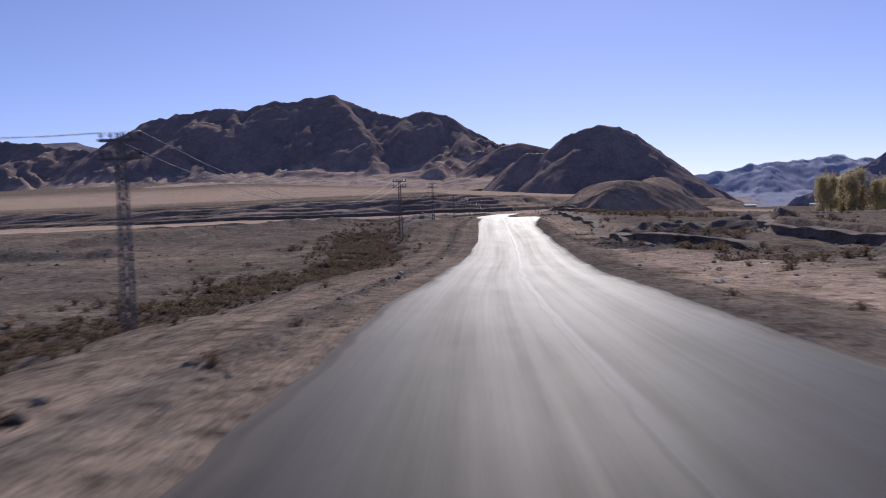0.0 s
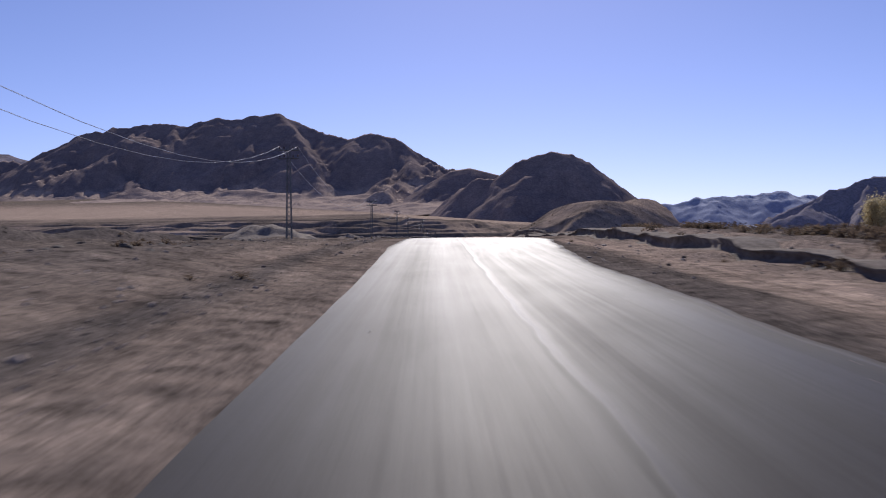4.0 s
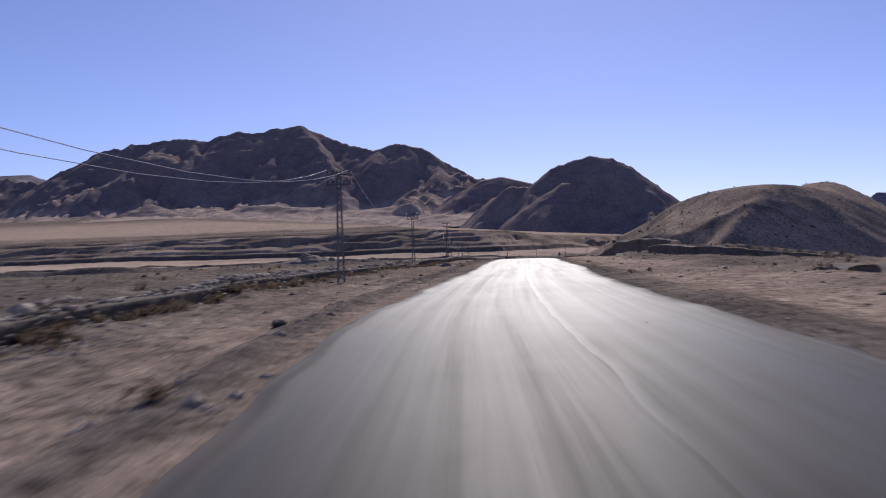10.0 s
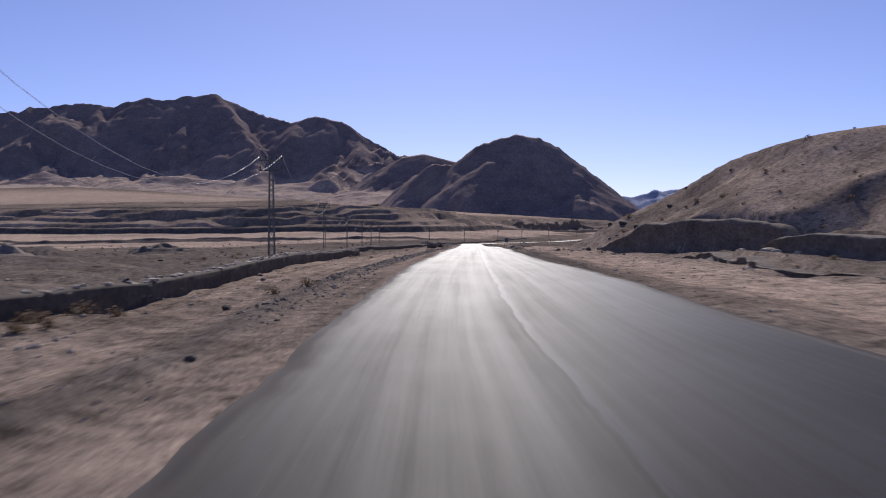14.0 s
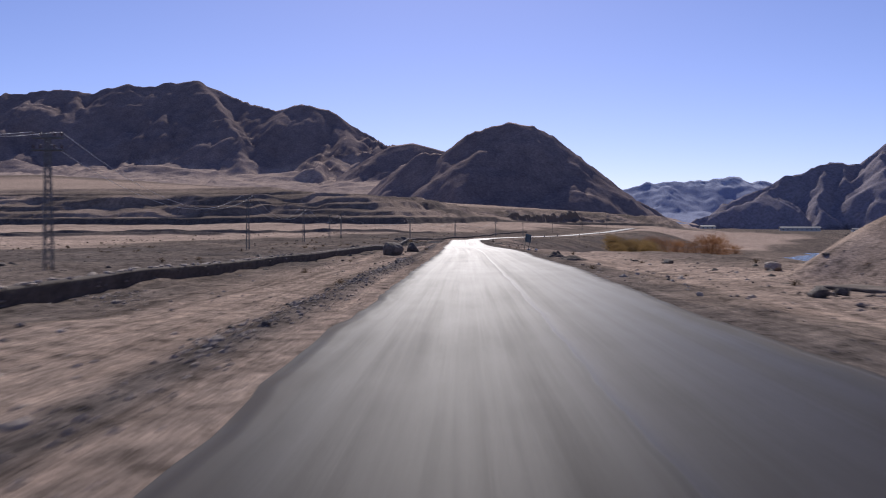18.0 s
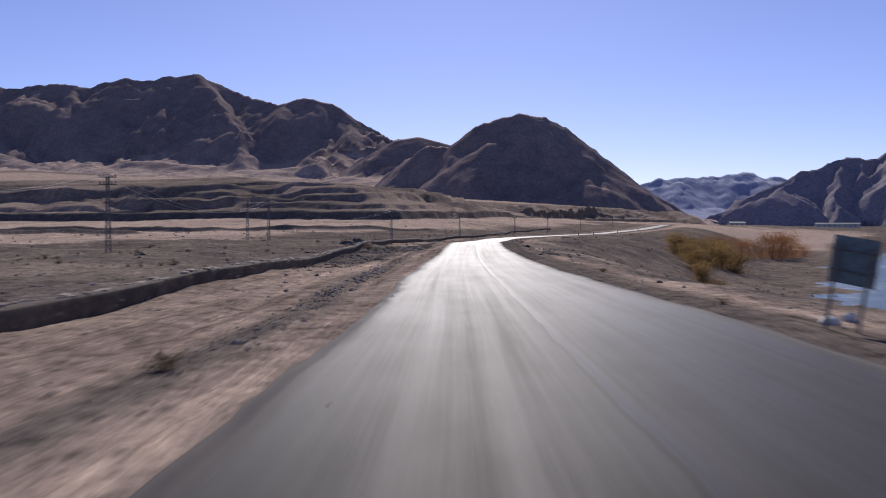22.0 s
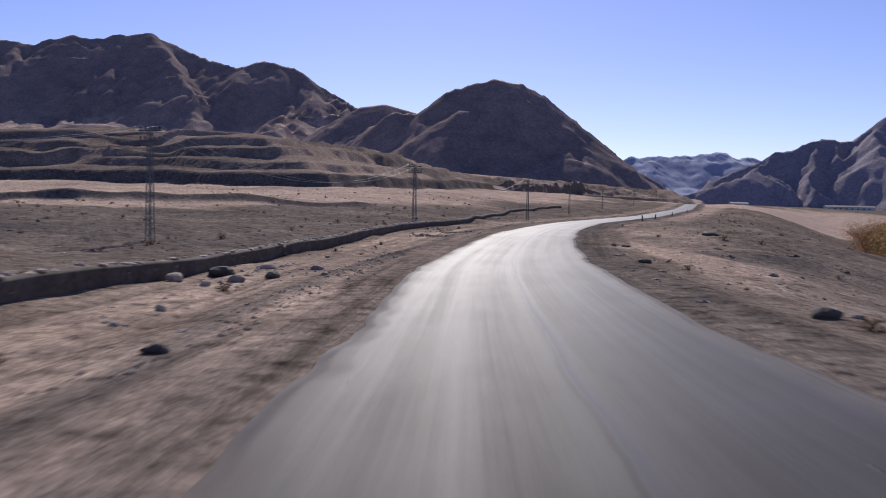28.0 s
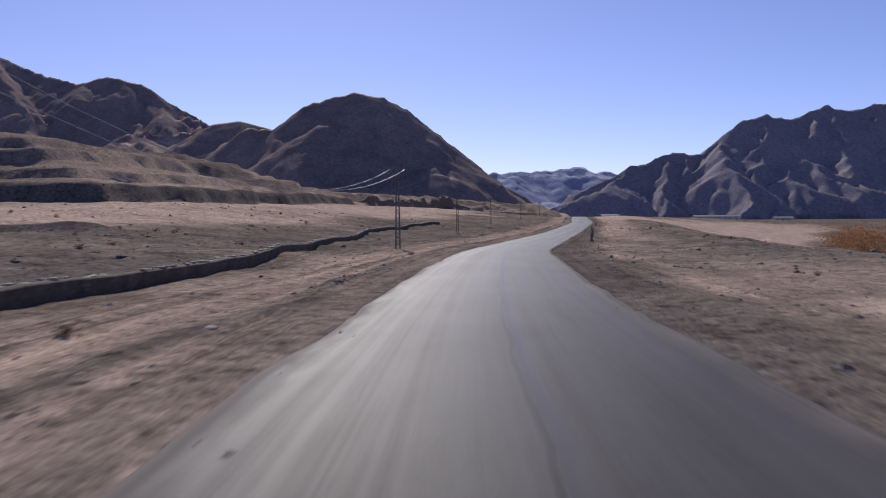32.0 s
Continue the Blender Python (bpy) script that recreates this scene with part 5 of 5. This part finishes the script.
band = spread(90, 23, 13, 21, 72, 140, -1, 1.0, 0.0)
scatter("ditch_shrubs", shrub_shapes, with_ground(band, rnd.uniform(0.3, 0.8, len(band)), 0.05, 0.8), SHRUB_LEAF, "dark dry shrubs along the far ditch", "shrubs", 0.2, 5)
by = rnd.uniform(164, 282, 330)
band = np.column_stack([np.interp(by, [160, 174, 188, 206, 232, 252, 268, 282], [-9, -9.2, -11.4, -12.6, -12.9, -11.9, -10.3, -8.9]) + 0.35 + np.abs(rnd.normal(0, 0.5, 330)), by])
scatter("ditch_shrubs", shrub_shapes, with_ground(band, rnd.uniform(0.15, 0.45, len(band)), 0.05, 0.8), SHRUB_LEAF, "row of dark shrubs along the embankment", "shrubs", 0.2, 6)
band = spread(480, 25, 8.5, 26, 22, 130, 1, 1.0, 0.2)
scatter("ditch_shrubs", shrub_shapes, with_ground(band, rnd.uniform(0.25, 0.7, len(band)), 0.05, 0.8), SHRUB_LEAF, "dark shrubs over the eroded gully", "shrubs", 0.2, 7)
band = spread(2000, 26, 14, 100, -6, 720, 0, 1.2, 0.15)
scatter("plain_shrubs", shrub_shapes, with_ground(band, rnd.uniform(0.18, 0.5, len(band)), 0.05, 0.8), SHRUB_LEAF, "dwarf shrubs dotted over the dry plain", "shrubs", 0.2, 8)


# ---- trees ----
def tree(name, x, y, height, width, leaf, label, category, seed, stems=1, leaves=1500, group=""):
    rnd = random.Random(seed)
    root = new(name)
    root.matrix_world = pose(x, y, gz(x, y) - 0.1)
    tagged(root, label, category, group)
    bm = bmesh.new()
    tips = []

    def limb(a, b, r0, r1):
        d = (b - a).normalized()
        u = d.orthogonal().normalized()
        v = d.cross(u)
        rings = [[bm.verts.new(p + (u * math.cos(q * 1.0472) + v * math.sin(q * 1.0472)) * r) for q in range(6)] for p, r in ((a, r0), ((a + b) / 2 + u * 0.04 * (b - a).length, (r0 + r1) / 2), (b, r1))]
        for lo, hi in zip(rings[:-1], rings[1:]):
            for q in range(6):
                bm.faces.new((lo[q], lo[(q + 1) % 6], hi[(q + 1) % 6], hi[q]))

    for s in range(stems):
        lean = Vector((rnd.uniform(-1, 1), rnd.uniform(-1, 1), 0)) * (width * 0.45 if stems > 1 else 0.04 * height)
        top = Vector((0, 0, height * rnd.uniform(0.8, 0.95))) + lean
        limb(Vector((0, 0, 0)) + lean * 0.1, top, 0.022 * height / stems**0.4, 0.004 * height)
        for k in range(12 if stems == 1 else 4):
            f = (0.06 if stems == 1 else 0.18) + (0.87 if stems == 1 else 0.75) * (k + rnd.random()) / (12 if stems == 1 else 4)
            p = lean * (0.1 + 0.9 * f) + Vector((0, 0, top.z * f))
            a = rnd.uniform(0, 6.283)
            reach = width * (0.55 * (1 - abs(2 * f - 0.9) * 0.45)) * rnd.uniform(0.7, 1.0)
            q = p + Vector((math.cos(a) * reach, math.sin(a) * reach, reach * rnd.uniform(0.6, 1.6)))
            limb(p, q, 0.007 * height / stems**0.4, 0.002 * height)
            tips += [p.lerp(q, 0.45), p.lerp(q, 0.75), q]
        tips.append(top)
    part("trunk", bm, BARK, root)
    verts, faces = [], []
    size = 0.022 * height if stems == 1 else 0.05 * height**0.5
    for k in range(leaves):
        c = tips[rnd.randrange(len(tips))]
        p = c + Vector((rnd.gauss(0, 0.16 * width), rnd.gauss(0, 0.16 * width), rnd.gauss(0, (0.08 if stems == 1 else 0.05) * height)))
        if stems > 1 and rnd.random() < 0.35:
            p = Vector((p.x * 1.15, p.y * 1.15, abs(p.z) * rnd.uniform(0.05, 0.6)))
        if p.z < 0.02 * height:
            continue
        u = Vector((rnd.gauss(0, 1), rnd.gauss(0, 1), rnd.gauss(0, 1))).normalized() * size * rnd.uniform(0.6, 1.3)
        v = u.orthogonal().normalized() * size * 0.6
        b = len(verts)
        verts += [p - u, p + v, p + u, p - v]
        faces.append((b, b + 1, b + 2, b + 3))
    crown = new("crown", mesh_from("crown", [tuple(v) for v in verts], faces, leaf, True))
    crown.parent = root
    return root


rnd = random.Random(41)
POPLARS = [(97, 278, 12), (101, 282, 14), (105, 278, 13), (110, 283, 15), (113, 278, 13), (117, 282, 15.5), (122, 279, 14.5), (126, 285, 16), (131, 281, 15), (136, 285, 16), (142, 281, 14.5), (108, 290, 14.5), (120, 291, 15), (130, 293, 16)]
first = [tree("poplar_tree", x, y, h * 0.98, 4.4, POPLAR_LEAF, "slender golden-green autumn poplar in a grove", "tree", 50 + k, 1, 4200, "poplar grove") for k, (x, y, h) in enumerate(POPLARS[:4])]
for k, (x, y, h) in enumerate(POPLARS[4:]):
    copy_thing(first[k % 4], pose(x, y, gz(x, y) - 1.6, 0, 0, k * 77))
WILLOWS = [(56, 522, 2.6, 0), (58, 534, 3.0, 0), (60.5, 546, 3.4, 0), (62, 558, 3.6, 0), (64.5, 570, 4.2, 0), (67, 580, 4.6, 0), (68.5, 596, 4.6, 0), (71, 588, 5.2, 0), (73, 601, 5.0, 0), (75, 593, 5.4, 0), (78, 607, 5.2, 0), (80, 598, 5.4, 0), (84, 612, 5.6, 0), (88, 622, 5.8, 0), (92, 634, 5.8, 0), (86, 604, 5.0, 0), (96, 646, 6.0, 1), (102, 657, 6.2, 1), (109, 668, 6.0, 1), (116, 679, 6.2, 1), (124, 690, 6.4, 1), (132, 701, 7.2, 1), (139, 709, 9.2, 1), (143, 714, 10.0, 1), (148, 722, 9.0, 1), (156, 730, 6.0, 1), (165, 740, 5.2, 1)]
made = {}
for k, (x, y, h, rust) in enumerate(WILLOWS):
    h *= 0.8
    key = (rust, k % 3)
    if key in made:
        copy_thing(made[key][0], pose(x, y, gz(x, y) - 0.1, 0, 0, k * 53) @ Matrix.Diagonal((*[h / made[key][1]] * 3, 1)))
    else:
        made[key] = (tree("willow_bush", x, y, h, h * 1.15, RUST_LEAF if rust else GOLD_LEAF, "rust-orange autumn willow bush near the river" if rust else "golden autumn willow bush near the river", "bush", 80 + k, 7, 3400, "willow bushes"), h)

# ---- poles and wires ----
def bar(bm, a, b, w):
    """A square bar between two points."""
    a, b = Vector(a), Vector(b)
    d = (b - a).normalized()
    u = d.orthogonal().normalized() * w / 2
    v = d.cross(u)
    lo = [bm.verts.new(a + s * u + t * v) for s, t in ((1, 1), (-1, 1), (-1, -1), (1, -1))]
    hi = [bm.verts.new(b + s * u + t * v) for s, t in ((1, 1), (-1, 1), (-1, -1), (1, -1))]
    for k in range(4):
        bm.faces.new((lo[k], lo[(k + 1) % 4], hi[(k + 1) % 4], hi[k]))
    bm.faces.new(lo[::-1])
    bm.faces.new(hi)


POLE_TALL = 5.2
ARMS = ((5.02, 0.58), (4.55, 0.58))


def lattice_pole(x, y, turn):
    root = new("lattice_pole")
    tagged(root, "slim steel lattice power pole with two cross-arms", "power pole", "power poles")
    for sx, sy in ((1, 1), (-1, 1), (-1, -1), (1, -1)):
        bm = bmesh.new()
        bar(bm, (0.15 * sx, 0.15 * sy, -0.3), (0.075 * sx, 0.075 * sy, POLE_TALL), 0.035)
        part("leg", bm, STEEL, root, "", True)
    for face in range(4):
        bm = bmesh.new()
        a = face * math.pi / 2
        c, s = round(math.cos(a)), round(math.sin(a))
        levels = 19
        for k in range(levels):
            z0, z1 = 0.1 + k * 4.9 / levels, 0.1 + (k + 1) * 4.9 / levels
            w0, w1 = 0.15 - 0.075 * z0 / POLE_TALL, 0.15 - 0.075 * z1 / POLE_TALL
            e = 1 if k % 2 else -1
            p, q = (w0, w0 * e, z0), (w1, -w1 * e, z1)
            bar(bm, (p[0] * c - p[1] * s, p[0] * s + p[1] * c, p[2]), (q[0] * c - q[1] * s, q[0] * s + q[1] * c, q[2]), 0.018)
        part("bracing", bm, STEEL, root, "", True)
    for z, w in ARMS:
        bm = bmesh.new()
        bar(bm, (-w, 0.06, z), (w, 0.06, z), 0.05)
        bar(bm, (-w, -0.06, z), (w, -0.06, z), 0.05)
        arm = part("crossarm", bm, STEEL, root, "", True)
        for px in (-0.52, -0.26, 0.26, 0.52):
            bm = bmesh.new()
            for r0, r1, h0, h1 in ((0.012, 0.012, 0, 0.08), (0.03, 0.042, 0.06, 0.10), (0.042, 0.03, 0.10, 0.13), (0.034, 0.018, 0.13, 0.19)):
                bmesh.ops.create_cone(bm, cap_ends=True, segments=8, radius1=r0, radius2=r1, depth=h1 - h0, matrix=Matrix.Translation((px, 0, z + 0.02 + (h0 + h1) / 2)))
            part("insulator", bm, CERAMIC, arm, "brown porcelain insulator")
    root.matrix_world = pose(x, y, gz(x, y), 0, 0, turn)
    return root


POLES = [(-11.5, -31), (-9.7, 22), (-8.9, 75.6), (-9.8, 122), (-9.9, 175), (-10.4, 231), (-10.9, 281), (-8.4, 307), (-10.8, 363), (-11.5, 413.4), (-11.2, 463), (-8.8, 518.2), (6.6, 555), (20.4, 587), (36.8, 625), (53, 672), (76, 735), (104, 800), (134, 868)]
pole = None
for k, (x, y) in enumerate(POLES):
    nx, ny = POLES[min(k + 1, len(POLES) - 1)]
    px, py = POLES[max(k - 1, 0)]
    turn = math.degrees(math.atan2(ny - py, nx - px)) - 90
    if pole is None:
        pole = lattice_pole(x, y, turn)
    else:
        copy_thing(pole, pose(x, y, gz(x, y), 0, 0, turn))
for x, y in ((-11.1, 515.8),):
    copy_thing(pole, pose(x, y, gz(x, y), 0, 0, -15))


def wire_mesh(a, b, sag, r=0.009):
    bm = bmesh.new()
    last = None
    for k in range(13):
        f = k / 12
        p = Vector(a).lerp(Vector(b), f) - Vector((0, 0, sag * 4 * f * (1 - f)))
        ring = [bm.verts.new(p + Vector((r * math.cos(q), 0, r * math.sin(q)))) for q in (0.5, 2.6, 4.7)]
        if last:
            for q in range(3):
                bm.faces.new((last[q], last[(q + 1) % 3], ring[(q + 1) % 3], ring[q]))
        last = ring
    return bm


for k, (a, b) in enumerate(zip(POLES[:14], POLES[1:15])):
    span = new("overhead_wires")
    tagged(span, "thin sagging power wires strung between two poles", "power line", "overhead wires")
    ga, gb = gz(*a), gz(*b)
    d = Vector((b[0] - a[0], b[1] - a[1], 0)).normalized()
    u = Vector((d.y, -d.x, 0))
    for z, offs in ((5.23, (-0.52, 0.52)),):
        for o in offs:
            part("wire", wire_mesh(Vector((*a, ga + z)) + u * o, Vector((*b, gb + z)) + u * o, 2.0 + 0.1 * abs(o)), WIRE, span)


# ---- sign ----
sign = new("road_sign")
tagged(sign, "bluish sheet-metal road sign on two posts seen from behind", "road sign")
for px in (-0.28, 0.28):
    bm = bmesh.new()
    bar(bm, (px, 0, -0.25), (px, 0, 1.5), 0.05)
    part("post", bm, STEEL, sign, "", True)
bm = bmesh.new()
bar(bm, (-0.4, 0.05, 1.22), (0.4, 0.05, 1.22), 0.02)
bmesh.ops.scale(bm, vec=(1, 1, 29), space=Matrix.Translation((0, 0, -1.22)), verts=bm.verts)
part("panel", bm, SIGN_BACK, sign, "bluish painted sheet panel", True)
for z in (1.04, 1.4):
    bm = bmesh.new()
    bar(bm, (-0.4, 0.02, z), (0.4, 0.02, z), 0.03)
    part("rail", bm, STEEL, sign, "", True)
sign.matrix_world = pose(15.8, 418.2, gz(15.8, 418.2), 0, 9, -50)


# ---- marker posts ----
def marker_post(x, y, tall, turn):
    root = new("marker_post")
    tagged(root, "short weathered stone marker post beside the road", "post", "marker posts")
    bm = bmesh.new()
    bmesh.ops.create_cube(bm, size=1.0, matrix=Matrix.Translation((0, 0, tall / 2 - 0.1)) @ Matrix.Diagonal((0.2, 0.16, tall + 0.2, 1)))
    bmesh.ops.bevel(bm, geom=[e for e in bm.edges if abs(e.verts[0].co.z - e.verts[1].co.z) < 0.01 and e.verts[0].co.z > 0.2] + [e for e in bm.edges if abs(e.verts[0].co.z - e.verts[1].co.z) > 0.2], offset=0.03, segments=2, affect="EDGES")
    part("shaft", bm, WALL_STONE, root)
    bm = bmesh.new()
    bmesh.ops.create_cube(bm, size=1.0, matrix=Matrix.Translation((0, 0, 0.05)) @ Matrix.Diagonal((0.32, 0.28, 0.14, 1)))
    part("plinth", bm, MUD, root)
    root.matrix_world = pose(x, y, gz(x, y), 0, 0, turn)


for x, y, tall in ((55.3, 636, 0.75), (63.5, 655, 0.7), (80, 694, 0.75), (97.5, 733, 0.7)):
    marker_post(x, y, tall, -24)


# ---- litter ----
def scrap(x, y, size, seed, material, label):
    rnd = random.Random(seed)
    bm = bmesh.new()
    bmesh.ops.create_grid(bm, x_segments=4, y_segments=4, size=size)
    for v in bm.verts:
        v.co += Vector((rnd.gauss(0, 0.15 * size), rnd.gauss(0, 0.15 * size), abs(rnd.gauss(0, 0.22 * size))))
    bmesh.ops.solidify(bm, geom=bm.faces[:], thickness=0.006)
    ob = part("litter_scrap", bm, material, None, "", True)
    ob.matrix_world = pose(x, y, gz(x, y) + 0.015, 0, 0, seed * 37)
    return tagged(ob, label, "litter", "scraps of litter")


rnd = random.Random(77)
for k in range(16):
    scrap(9.3 + rnd.gauss(0, 0.55), 480.2 + rnd.gauss(0, 0.5), rnd.uniform(0.06, 0.13), k, PAPER, "crumpled white paper scrap dropped on the verge")
for k in range(7):
    scrap(9.7 + rnd.gauss(0, 0.35), 483.6 + rnd.gauss(0, 0.4), rnd.uniform(0.05, 0.11), 30 + k, PAPER, "crumpled white paper scrap dropped on the verge")
for k in range(6):
    scrap(-7.8 + rnd.gauss(0, 0.3), 180.6 + rnd.gauss(0, 0.25), rnd.uniform(0.07, 0.12), 50 + k, BLUE_BAG if k < 3 else PAPER, "crumpled blue plastic scrap dropped on the verge" if k < 3 else "crumpled white paper scrap dropped on the verge")


# ---- far sheds ----
def shed(x, y, length, depth, height, turn, label):
    root = new("farm_shed")
    tagged(root, label, "building", "far sheds")
    bm = bmesh.new()
    bmesh.ops.create_cube(bm, size=1.0, matrix=Matrix.Translation((0, 0, height / 2)) @ Matrix.Diagonal((length, depth, height, 1)))
    part("wall", bm, WHITEWASH, root, "", True)
    bm = bmesh.new()
    v = [bm.verts.new(p) for p in ((-length * 0.52, -depth * 0.6, height), (length * 0.52, -depth * 0.6, height), (length * 0.52, 0, height * 1.35), (-length * 0.52, 0, height * 1.35), (-length * 0.52, depth * 0.6, height), (length * 0.52, depth * 0.6, height))]
    for f in ((0, 1, 2, 3), (3, 2, 5, 4), (0, 3, 4), (1, 5, 2), (0, 4, 5, 1)):
        bm.faces.new([v[i] for i in f])
    part("roof", bm, STEEL, root, "", True)
    for k in range(int(length / 5)):
        bm = bmesh.new()
        bmesh.ops.create_cube(bm, size=1.0, matrix=Matrix.Translation((-length / 2 + 2.5 + k * 5, -depth / 2 - 0.03, height * 0.55)) @ Matrix.Diagonal((1.4, 0.1, 1.2, 1)))
        part("window", bm, DARK_ROCK, root, "dark window opening", True)
    root.matrix_world = pose(x, y, gz(x, y), 0, 0, turn)


shed(455, 1290, 42, 9, 4.0, -12, "long low whitewashed shed across the valley")
shed(530, 1300, 18, 8, 3.6, -12, "small whitewashed shed across the valley")
shed(350, 1290, 16, 8, 3.6, -5, "small whitewashed shed across the valley")
